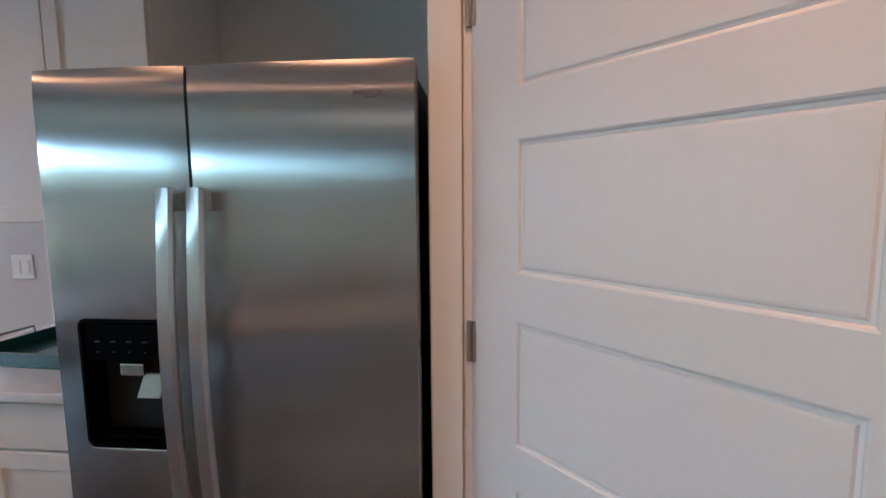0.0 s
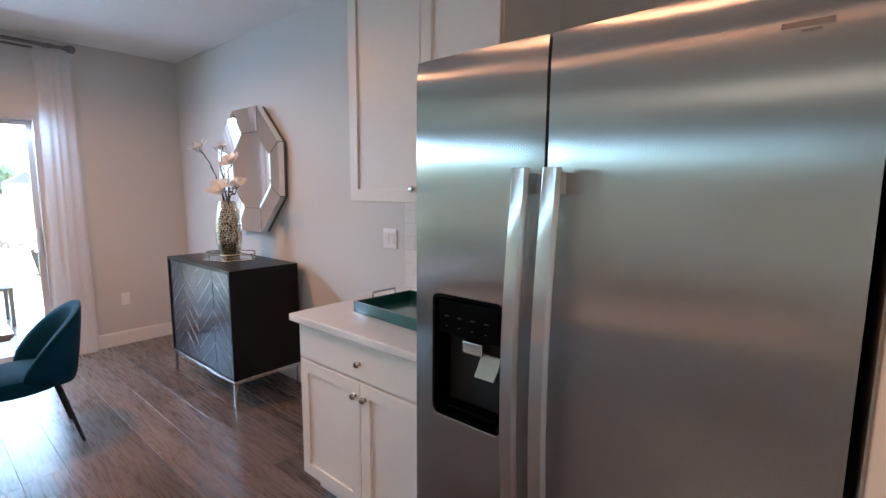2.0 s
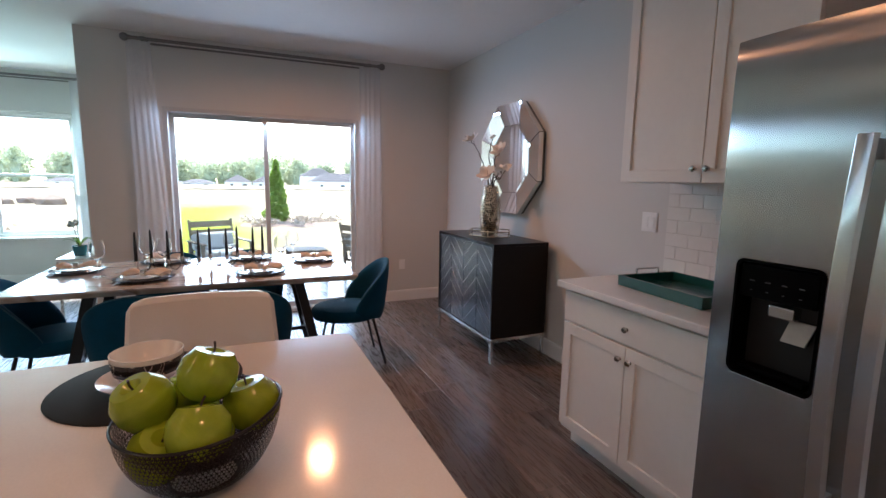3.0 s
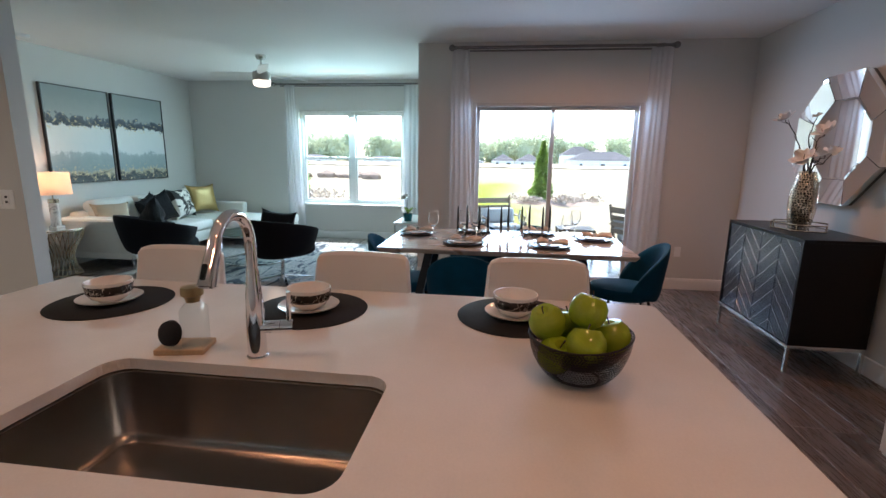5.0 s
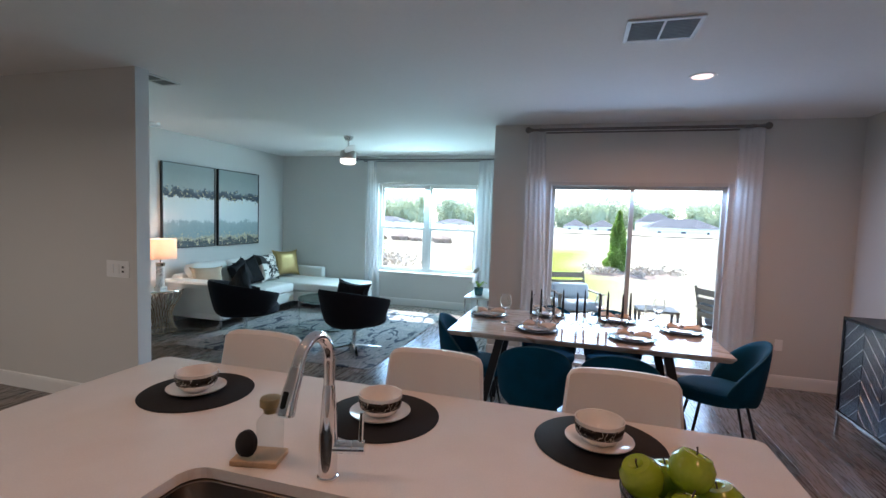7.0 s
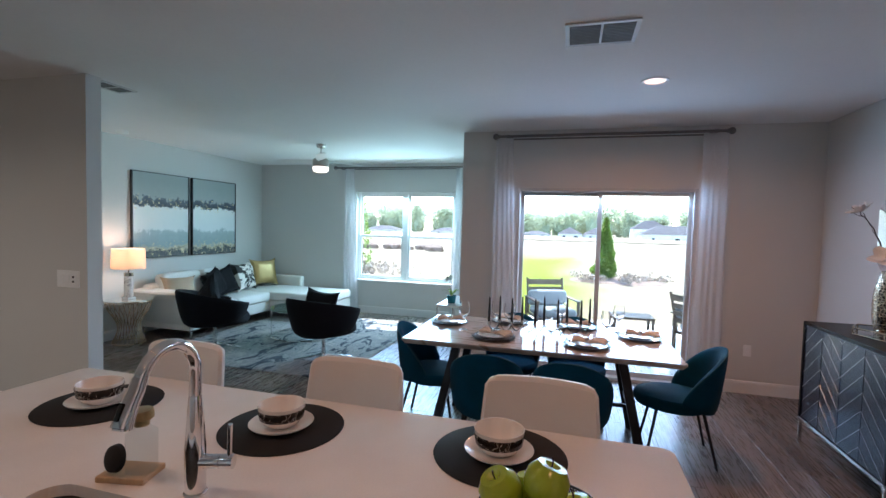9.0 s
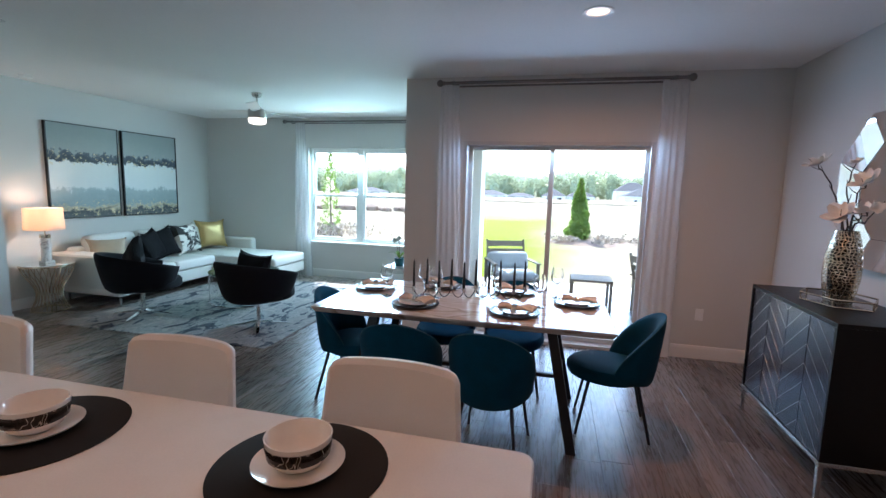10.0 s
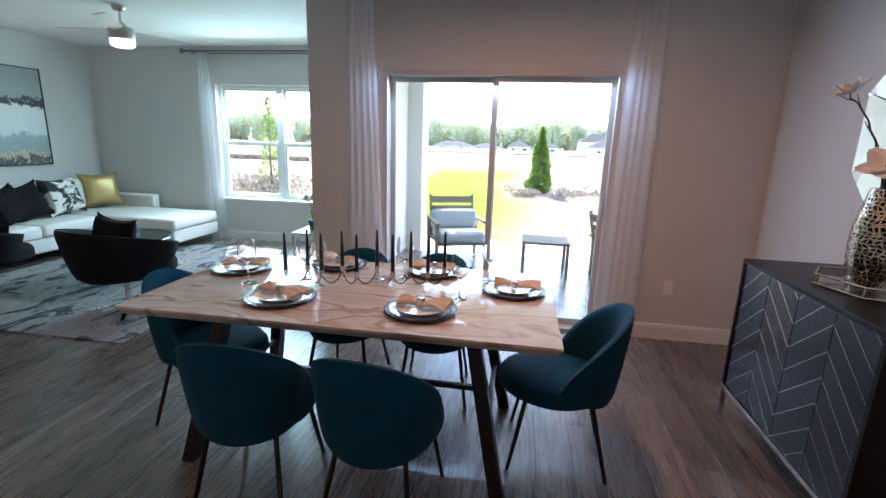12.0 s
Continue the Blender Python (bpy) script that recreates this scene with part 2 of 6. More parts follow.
def lawn(name):
    m, n, l, b = node_mat(name)
    v = coords(n, l)
    broad, fine = noise_tex(n, l, v, 0.12, 4), noise_tex(n, l, v, 25, 5, 0.7)
    sep = n.new("ShaderNodeSeparateXYZ")
    l.new(v, sep.inputs[0])
    far = n.new("ShaderNodeMapRange")
    far.inputs["From Min"].default_value, far.inputs["From Max"].default_value = -22, -48
    l.new(sep.outputs["X"], far.inputs["Value"])
    # towards +y the sand colour stands in for glare on sunlit lawn
    side = n.new("ShaderNodeMapRange")
    side.inputs["From Min"].default_value, side.inputs["From Max"].default_value = -1.5, 3.5
    l.new(sep.outputs["Y"], side.inputs["Value"])
    mx = n.new("ShaderNodeMath")
    mx.operation = "MAXIMUM"
    l.new(far.outputs[0], mx.inputs[0]), l.new(side.outputs[0], mx.inputs[1])
    bare = n.new("ShaderNodeMapRange")
    bare.inputs["From Min"].default_value, bare.inputs["From Max"].default_value = -3.2, -6.0
    l.new(sep.outputs["Y"], bare.inputs["Value"])
    mx2 = n.new("ShaderNodeMath")
    mx2.operation = "MAXIMUM"
    l.new(mx.outputs[0], mx2.inputs[0]), l.new(bare.outputs[0], mx2.inputs[1])
    add = n.new("ShaderNodeMath")
    add.operation = "ADD"
    l.new(mx2.outputs[0], add.inputs[0]), l.new(broad, add.inputs[1])
    green = ramp(n, l, fine, [(0.3, (0.095, 0.115, 0.003)), (0.7, (0.16, 0.18, 0.006))])
    sand_and_glare = ramp(n, l, fine, [(0.3, (0.16, 0.125, 0.07)), (0.7, (0.25, 0.2, 0.13))])
    mask = ramp(n, l, add.outputs[0], [(0.62, (0, 0, 0)), (1.25, (1, 1, 1))])
    mix = n.new("ShaderNodeMix")
    mix.data_type = "RGBA"
    l.new(mask, mix.inputs["Factor"]), l.new(green, mix.inputs["A"]), l.new(sand_and_glare, mix.inputs["B"])
    l.new(mix.outputs["Result"], b.inputs["Base Color"])
    b.inputs["Roughness"].default_value, b.inputs["Specular IOR Level"].default_value = 0.95, 0.1
    bump(n, l, b, fine, 0.8, 0.03)
    return m


M = dict(
    wall=surf("wall_paint", (0.63, 0.625, 0.6), 0.62, vary=0.02, big=0.8, fine=130, relief=0.12, depth=0.0015, spec=0.3),
    ceiling=surf("ceiling_paint", (0.82, 0.82, 0.81), 0.8, vary=0.025, big=1.2, fine=45, relief=0.35, depth=0.003, spec=0.2),
    trim=surf("trim_paint", (0.8, 0.795, 0.78), 0.35, vary=0.02, big=2, fine=40, relief=0.04),
    cabinet=surf("cabinet_paint", (0.77, 0.745, 0.7), 0.38, vary=0.025, big=2, fine=30, relief=0.05),
    door=surf("door_paint", (0.75, 0.735, 0.72), 0.42, vary=0.02, big=2, fine=70, relief=0.06),
    quartz=surf("quartz", (0.76, 0.745, 0.72), 0.13, vary=0.05, big=7, fine=160, relief=0.01, coat=0.25),
    steel=brushed("brushed_steel", rough=0.26),
    handle=brushed("handle_steel", (0.66, 0.66, 0.66), 0.28),
    sink=surf("sink_steel", (0.36, 0.345, 0.33), 0.25, 1.0, vary=0.06, big=4, fine=300, relief=0.04, depth=0.0006),
    chrome=surf("chrome", (0.78, 0.78, 0.79), 0.07, 1.0, vary=0.02, relief=0.0),
    nickel=surf("satin_nickel", (0.6, 0.58, 0.55), 0.26, 1.0, vary=0.05, relief=0.03),
    black_plastic=surf("black_plastic", (0.004, 0.004, 0.0045), 0.16, vary=0.1, relief=0.02),
    recess=surf("gloss_black_recess", (0.0006, 0.0006, 0.0007), 0.45, vary=0.1, relief=0.0, spec=0.04),
    touch_key=surf("dim_grey_key", (0.03, 0.03, 0.032), 0.4, relief=0.0),
    black_side=surf("black_enamel", (0.005, 0.005, 0.006), 0.45, vary=0.1, fine=250, relief=0.2, depth=0.001),
    black_metal=surf("black_metal", (0.007, 0.007, 0.008), 0.4, 0.3, vary=0.15, fine=200, relief=0.08),
    rod=surf("pewter", (0.2, 0.19, 0.19), 0.32, 0.9, vary=0.1),
    teal=surf("teal_velvet", (0.002, 0.046, 0.088), 0.85, vary=0.25, big=9, fine=260, relief=0.25, depth=0.0015, sheen=0.03, spec=0.12),
    piping=surf("teal_piping", (0.006, 0.065, 0.105), 0.7, relief=0.1),
    white_leather=surf("white_leather", (0.73, 0.7, 0.66), 0.42, vary=0.04, big=5, fine=220, relief=0.2, depth=0.0012),
    sofa=surf("cream_upholstery", (0.74, 0.73, 0.69), 0.72, vary=0.04, big=4, fine=320, relief=0.25, depth=0.0015),
    black_velvet=surf("black_velvet", (0.005, 0.005, 0.008), 0.85, vary=0.2, big=8, fine=250, relief=0.25, sheen=0.015, spec=0.2),
    black_fur=surf("black_woven", (0.006, 0.006, 0.008), 0.7, vary=0.6, big=20, fine=90, relief=0.8, depth=0.01, spec=0.15),
    gold_cloth=surf("gold_satin", (0.46, 0.33, 0.13), 0.36, 0.45, vary=0.15, big=6, fine=200, relief=0.2),
    beige_cloth=surf("beige_cloth", (0.5, 0.4, 0.29), 0.75, vary=0.1, big=8, fine=300, relief=0.25),
    napkin=surf("tan_napkin", (0.58, 0.5, 0.41), 0.85, vary=0.18, big=14, fine=350, relief=0.35, depth=0.002),
    hide=blotch("hide", [(0.46, (0.75, 0.72, 0.66)), (0.5, (0.03, 0.03, 0.03)), (0.62, (0.02, 0.02, 0.02))], 3.2, 0.8, stretch=(1, 1, 2)),
    gold=surf("champagne_gold", (0.66, 0.56, 0.43), 0.22, 1.0, vary=0.12, big=14, fine=120, relief=0.1),
    side_wood=surf("ebonised_wood", (0.0035, 0.003, 0.003), 0.32, vary=0.35, big=4, fine=30, relief=0.12, stretch=(2, 14, 14), spec=0.22),
    side_front=surf("blue_black_wood", (0.01, 0.014, 0.026), 0.24, vary=0.35, big=4, fine=30, relief=0.12, stretch=(5, 5, 5)),
    mirror=surf("mirror_silver", (0.88, 0.89, 0.89), 0.015, 1.0, vary=0.0, relief=0.0, gloss_vary=0.0),
    mirror_edge=surf("mirror_edge", (0.2, 0.21, 0.21), 0.12, 0.9),
    green=surf("green_lacquer", (0.012, 0.085, 0.075), 0.24, vary=0.1, coat=0.4),
    ceramic=surf("white_ceramic", (0.8, 0.79, 0.76), 0.12, vary=0.03, relief=0.0, coat=0.3),
    bandglaze=blotch("black_veined_glaze", [(0.4, (0.015, 0.014, 0.014)), (0.485, (0.02, 0.018, 0.018)), (0.5, (0.7, 0.66, 0.58)), (0.515, (0.02, 0.018, 0.018))], 9, 0.12, 0.0, detail=2, distort=2.5),
    mat=surf("black_felt", (0.004, 0.004, 0.005), 0.85, vary=0.2, fine=300, relief=0.5, depth=0.002),
    apple=blotch("apple_skin", [(0.3, (0.2, 0.32, 0.012)), (0.55, (0.3, 0.42, 0.02)), (0.75, (0.45, 0.48, 0.05))], 7, 0.2, 0.03),
    stem=surf("dark_twig", (0.035, 0.024, 0.018), 0.7, relief=0.4),
    petal=surf("white_petal", (0.8, 0.78, 0.74), 0.6, vary=0.05, big=20, relief=0.1),
    glass=glass("clear_glass"),
    thin=pane_glass("thin_glass", (0.93, 0.95, 0.95)),
    tint=pane_glass("tinted_glass", (0.55, 0.68, 0.66)),
    pane=pane_glass("window_glass"),
    tabletop=marble("table_marble"),
    floor=planks("vinyl_plank", False),
    floor_rest=planks("vinyl_plank_far", True),
    joint=surf("floor_joint", (0.03, 0.026, 0.024), 0.8),
    tile=surf("white_glazed_tile", (0.78, 0.77, 0.74), 0.12, vary=0.03, big=12, fine=30, relief=0.05, coat=0.3),
    grout=surf("grout", (0.6, 0.58, 0.54), 0.85, fine=300, relief=0.4),
    sheer=sheer("sheer_voile"),
    frame_alu=surf("window_frame", (0.55, 0.55, 0.54), 0.4, vary=0.03),
    frame_white=surf("white_vinyl", (0.84, 0.84, 0.83), 0.35, vary=0.02),
    stucco=surf("exterior_stucco", (0.7, 0.71, 0.69), 0.85, vary=0.06, big=2, fine=40, relief=0.6, depth=0.006),
    concrete=surf("concrete", (0.56, 0.54, 0.5), 0.85, vary=0.12, big=1.5, fine=60, relief=0.3),
    grass=lawn("lawn"),
    mulch=surf("mulch", (0.2, 0.13, 0.085), 0.95, vary=0.5, big=5, fine=40, relief=0.9, depth=0.03),
    leaf=foliage("tree_leaf", (0.19, 0.27, 0.045)),
    dry_leaf=foliage("dry_shrub", (0.3, 0.24, 0.18), 0.5, 0.3),
    # distance haze over the far trees is mixed into this pale green
    hazy_leaf=foliage("hazy_far_foliage", (0.4, 0.43, 0.27), 0.3, 0.35),
    bark=surf("bark", (0.12, 0.085, 0.06), 0.9, relief=0.6),
    far_roof=surf("pale_shingle", (0.055, 0.047, 0.046), 0.9, vary=0.15, big=0.5, fine=6, relief=0.2),
    roof=surf("roof_shingle", (0.075, 0.062, 0.058), 0.9, vary=0.15, big=0.5, fine=6, relief=0.2),
    far_wall=surf("far_stucco", (0.7, 0.66, 0.63), 0.85, vary=0.05),
    far_glass=surf("far_glass", (0.03, 0.035, 0.04), 0.15),
    fence=surf("dark_fabric_fence", (0.05, 0.04, 0.035), 0.9),
    taupe=surf("taupe_aluminium", (0.2, 0.17, 0.135), 0.75, 0.0, vary=0.08),
    cushion=surf("grey_blue_cushion", (0.36, 0.4, 0.44), 0.85, vary=0.06, fine=300, relief=0.3),
    shade=None,
    lamp_marble=blotch("white_marble", [(0.3, (0.72, 0.7, 0.67)), (0.5, (0.76, 0.74, 0.71)), (0.56, (0.35, 0.33, 0.32)), (0.6, (0.76, 0.74, 0.72))], 6, 0.15, 0.0),
    rug=blotch("rug_pile", [(0.32, (0.02, 0.025, 0.04)), (0.43, (0.06, 0.075, 0.1)), (0.47, (0.34, 0.335, 0.325)), (0.55, (0.22, 0.22, 0.225)), (0.61, (0.4, 0.38, 0.35)), (0.69, (0.1, 0.11, 0.135))], 2.3, 0.95, 0.8, 0.008, stretch=(1, 2.2, 1), distort=1.2),
    candle=surf("black_wax", (0.005, 0.005, 0.006), 0.35, relief=0.05),
    charger=surf("charger_silver", (0.55, 0.55, 0.56), 0.2, 1.0, vary=0.08),
    charger_rim=surf("charger_rim", (0.03, 0.03, 0.035), 0.3, 0.7),
    pot=surf("teal_glaze", (0.01, 0.11, 0.13), 0.2, coat=0.3),
    soap=surf("amber_tin", (0.33, 0.26, 0.13), 0.3, 0.6),
    wood=surf("pale_wood", (0.48, 0.34, 0.2), 0.5, vary=0.2, stretch=(3, 20, 3)),
    vent=surf("vent_white", (0.6, 0.6, 0.59), 0.5),
    vent_slat=surf("vent_slat", (0.16, 0.16, 0.155), 0.6),
    vent_dark=surf("vent_dark", (0.05, 0.055, 0.055), 0.7),
    canvas_edge=surf("black_frame", (0.015, 0.014, 0.014), 0.4),
    art_a=painting("canvas_a", 1.7),
    art_b=painting("canvas_b", 4.3),
    bulb=glow("lamp_lens", (1.0, 0.5, 0.3), 0.24),
    fan_bulb=glow("fan_lens", (1.0, 0.78, 0.6), 0.26),
    hinge=surf("hinge_nickel", (0.42, 0.39, 0.35), 0.35, 0.9),
    mesh_wire=surf("black_wire", (0.02, 0.02, 0.02), 0.4, 0.5),
)
sm, sn, sl_, sb_ = node_mat("linen_shade")
sb_.inputs["Base Color"].default_value, sb_.inputs["Roughness"].default_value = (0.8, 0.7, 0.62, 1), 0.9
tlu, mxs = sn.new("ShaderNodeBsdfTranslucent"), sn.new("ShaderNodeMixShader")
tlu.inputs["Color"].default_value = (0.9, 0.76, 0.62, 1)
mxs.inputs[0].default_value = 0.5
sl_.new(sb_.outputs[0], mxs.inputs[1]), sl_.new(tlu.outputs[0], mxs.inputs[2])
sl_.new(mxs.outputs[0], sn["Material Output"].inputs["Surface"])
M["shade"] = sm

# ---- mesh helpers ----


def thing(name, label, category, m=None, group="", kind=""):
    ob = new(name)
    ob.empty_display_size = 0.05
    ob.matrix_world = m if m is not None else Matrix()
    return tagged(ob, label, category, group, kind)


def part(name, bm, material, parent=None, label="", smooth=False, m=None):
    me = bpy.data.meshes.new(name)
    bmesh.ops.recalc_face_normals(bm, faces=bm.faces)
    if smooth:
        for f in bm.faces:
            f.smooth = True
        for e in bm.edges:
            if len(e.link_faces) == 2 and e.calc_face_angle(0) > 0.7:
                e.smooth = False
    bm.to_mesh(me)
    bm.free()
    me.materials.append(M[material] if isinstance(material, str) else material)
    ob = new(name, me)
    if parent is not None:
        ob.parent = parent
    if m is not None:
        ob.matrix_basis = m
    if label:
        ob["label"] = label
    return ob


def solo(name, bm, material, label, category, group="", kind="", smooth=False, m=None):
    return tagged(part(name, bm, material, None, "", smooth, m), label, category, group, kind)


def box(bm, x0, x1, y0, y1, z0, z1, bevel=0.0, seg=2):
    m = Matrix.LocRotScale(((x0 + x1) / 2, (y0 + y1) / 2, (z0 + z1) / 2), None, (abs(x1 - x0), abs(y1 - y0), abs(z1 - z0)))
    vs = bmesh.ops.create_cube(bm, size=1, matrix=m)["verts"]
    if bevel:
        es = list({e for v in vs for e in v.link_edges})
        bmesh.ops.bevel(bm, geom=es, offset=bevel, segments=seg, affect="EDGES", profile=0.5)
    return bm


def boxes(*rows, bevel=0.0):
    bm = bmesh.new()
    for r in rows:
        box(bm, *r, bevel=bevel)
    return bm


def b1(*a, **k):
    return box(bmesh.new(), *a, **k)


def tube(bm, pts, r, seg=8, taper=None, caps=True):
    pts = [Vector(p) for p in pts]
    rings, ref = [], None
    for i, p in enumerate(pts):
        d = (pts[min(i + 1, len(pts) - 1)] - pts[max(i - 1, 0)]).normalized()
        if ref is None:
            ref = d.orthogonal().normalized()
        ref = (ref - d * ref.dot(d)).normalized()
        side = d.cross(ref)
        rad = r if taper is None else r + (taper - r) * i / (len(pts) - 1)
        rings.append([bm.verts.new(p + rad * (math.cos(2 * math.pi * k / seg) * ref + math.sin(2 * math.pi * k / seg) * side)) for k in range(seg)])
    for a, b in zip(rings, rings[1:]):
        for k in range(seg):
            bm.faces.new((a[k], a[(k + 1) % seg], b[(k + 1) % seg], b[k]))
    if caps:
        bm.faces.new(rings[0][::-1]), bm.faces.new(rings[-1])
    return bm


def lathe(bm, prof, seg=28, at=(0, 0, 0), wob=None):
    rings = []
    for r, z in prof:
        if r < 1e-5:
            rings.append([bm.verts.new((at[0], at[1], at[2] + z))])
        else:
            rings.append([bm.verts.new((at[0] + r * (wob(k / seg) if wob else 1) * math.cos(2 * math.pi * k / seg), at[1] + r * (wob(k / seg) if wob else 1) * math.sin(2 * math.pi * k / seg), at[2] + z)) for k in range(seg)])
    for a, b in zip(rings, rings[1:]):
        for k in range(seg):
            j = (k + 1) % seg
            if len(a) == 1 and len(b) > 1:
                bm.faces.new((a[0], b[j], b[k]))
            elif len(b) == 1 and len(a) > 1:
                bm.faces.new((a[k], a[j], b[0]))
            elif len(a) > 1:
                bm.faces.new((a[k], a[j], b[j], b[k]))
    return bm


def grid_solid(bm, fn, nu, nv, thick):
    """A closed shell: fn(u, v) gives the point and the outward normal, for u, v in 0..1."""
    out, inn = [], []
    for i in range(nu + 1):
        ro, ri = [], []
        for j in range(nv + 1):
            p, nn = fn(i / nu, j / nv)
            ro.append(bm.verts.new(p)), ri.append(bm.verts.new(Vector(p) - Vector(nn) * thick))
        out.append(ro), inn.append(ri)
    for i in range(nu):
        for j in range(nv):
            bm.faces.new((out[i][j], out[i + 1][j], out[i + 1][j + 1], out[i][j + 1]))
            bm.faces.new((inn[i][j], inn[i][j + 1], inn[i + 1][j + 1], inn[i + 1][j]))
    for i in range(nu):
        bm.faces.new((out[i][0], inn[i][0], inn[i + 1][0], out[i + 1][0]))
        bm.faces.new((out[i][nv], out[i + 1][nv], inn[i + 1][nv], inn[i][nv]))
    for j in range(nv):
        bm.faces.new((out[0][j], out[0][j + 1], inn[0][j + 1], inn[0][j]))
        bm.faces.new((out[nu][j], inn[nu][j], inn[nu][j + 1], out[nu][j + 1]))
    return bm


def round_loop(x0, x1, y0, y1, r, n=7):
    pts = []
    for cx, cy, a0 in ((x1 - r, y1 - r, 0), (x0 + r, y1 - r, 90), (x0 + r, y0 + r, 180), (x1 - r, y0 + r, 270)):
        for i in range(n):
            a = radians(a0 + 90 * i / (n - 1))
            pts.append((cx + r * math.cos(a), cy + r * math.sin(a)))
    return pts


def loft(bm, loops, close_first=True, close_last=True):
    rings = [[bm.verts.new(p) for p in lp] for lp in loops]
    n = len(rings[0])
    for a, b in zip(rings, rings[1:]):
        for k in range(n):
            bm.faces.new((a[k], a[(k + 1) % n], b[(k + 1) % n], b[k]))
    if close_first:
        bm.faces.new(rings[0][::-1])
    if close_last:
        bm.faces.new(rings[-1])
    return bm


def pillow(bm, w, h, t, n=12):
    """A stuffed cushion standing in the xz plane, corners drawn out."""
    def side(s):
        g = []
        for i in range(n + 1):
            row = []
            for j in range(n + 1):
                u, v = 2 * i / n - 1, 2 * j / n - 1
                k = 1 - 0.17 * (1 - abs(u) ** 2.2) * (abs(v) ** 3)
                kk = 1 - 0.17 * (1 - abs(v) ** 2.5) * (abs(u) ** 3)
                d = max(0.0, (1 - u ** 4) * (1 - v ** 4)) ** 0.55
                row.append(bm.verts.new((u * w / 2 * kk, s * d * t / 2 * (1 + 0.08 * noise.noise((u * 2, v * 2, s * 3 + w))), v * h / 2 * k + h / 2)))
            g.append(row)
        for i in range(n):
            for j in range(n):
                bm.faces.new((g[i][j], g[i + 1][j], g[i + 1][j + 1], g[i][j + 1]))
    side(1), side(-1)
    bmesh.ops.remove_doubles(bm, verts=bm.verts, dist=0.0005)
    return bm


def ico(bm, r, at, sub=2, sq=(1, 1, 1)):
    bmesh.ops.create_icosphere(bm, subdivisions=sub, radius=r, matrix=Matrix.LocRotScale(at, None, sq))
    return bm


def wall_with_hole(name, axis, pos, thick, a0, a1, z0, z1, holes, label, material="wall"):
    """A wall across x or y at pos (its inner face), with rectangular openings (a0, a1, z0, z1)."""
    bm = bmesh.new()
    cuts = sorted({a0, a1, *[h[0] for h in holes], *[h[1] for h in holes]})
    for u0, u1 in zip(cuts, cuts[1:]):
        inside = [h for h in holes if h[0] <= u0 + 1e-6 and h[1] >= u1 - 1e-6]
        spans = [(z0, inside[0][2]), (inside[0][3], z1)] if inside else [(z0, z1)]
        for s0, s1 in spans:
            if s1 - s0 > 1e-4:
                if axis == "x":
                    box(bm, pos, pos + thick, u0, u1, s0, s1)
                else:
                    box(bm, u0, u1, pos, pos + thick, s0, s1)
    bmesh.ops.remove_doubles(bm, verts=bm.verts, dist=0.0001)
    dup = [f for f in bm.faces if any(set(g.verts) == set(f.verts) and g is not f for g in f.verts[0].link_faces)]
    bmesh.ops.delete(bm, geom=dup, context="FACES_ONLY")
    return solo(name, bm, material, label, "wall", kind="structure")

# ---- structure ----
XS, XW, YR, YL, YC = -5.1, -7.57, 2.2, -5.98, -1.39   # slider wall, living window wall, mirror wall, picture wall, wall corner
solo("floor", boxes((XW, 2.3, YL - 1.2, YR, -0.12, -0.005)), "joint", "dark underlay below the vinyl plank floor", "floor", kind="structure")
solo("ceiling", boxes((XW - 0.2, 2.45, YL - 1.4, YR + 0.15, CEIL, CEIL + 0.15)), "ceiling", "white textured painted ceiling", "ceiling", kind="structure")
SL = (-0.722, 1.074, 0.02, 2.045)
wall_with_hole("wall_dining", "x", XS, -0.19, YC, YR, 0, CEIL, [SL], "pale grey painted wall round the sliding glass door")
WIN = (-3.957, -2.085, 0.613, 2.215)
wall_with_hole("wall_living", "x", XW, -0.2, YL - 0.15, YC, 0, CEIL, [WIN], "pale grey painted wall round the living room window")
solo("wall_return", boxes((XW - 0.2, XS - 0.19, YC, YC + 0.19, 0, CEIL)), "wall", "pale grey painted return wall beside the patio", "wall", kind="structure")
solo("wall_mirror", boxes((XS - 0.19, 2.45, YR, YR + 0.15, 0, CEIL)), "wall", "pale grey painted wall behind the sideboard and fridge", "wall", kind="structure")
solo("wall_pictures", boxes((XW - 0.2, -3.86, YL - 0.15, YL, 0, CEIL)), "wall", "pale grey painted wall behind the sofa", "wall", kind="structure")
JOG = -5.35
solo("wall_jog", boxes((-3.86, -3.72, YL - 0.15, JOG, 0, CEIL), (-3.72, -2.64, JOG - 0.14, JOG, 0, CEIL)), "wall", "pale grey painted wall stepping forward beside the lamp", "wall", kind="structure")
solo("wall_switch", boxes((-2.64, -2.52, -7.2, -3.77, 0, CEIL)), "wall", "grey painted wall end with a light switch", "wall", kind="structure")
solo("wall_hall", boxes((-2.52, 2.45, -7.2, -7.05, 0, CEIL)), "wall", "plain painted wall closing the hall", "wall", kind="structure")
solo("wall_kitchen", boxes((2.3, 2.45, -7.05, YR, 0, CEIL)), "wall", "plain painted wall closing the kitchen", "wall", kind="structure")
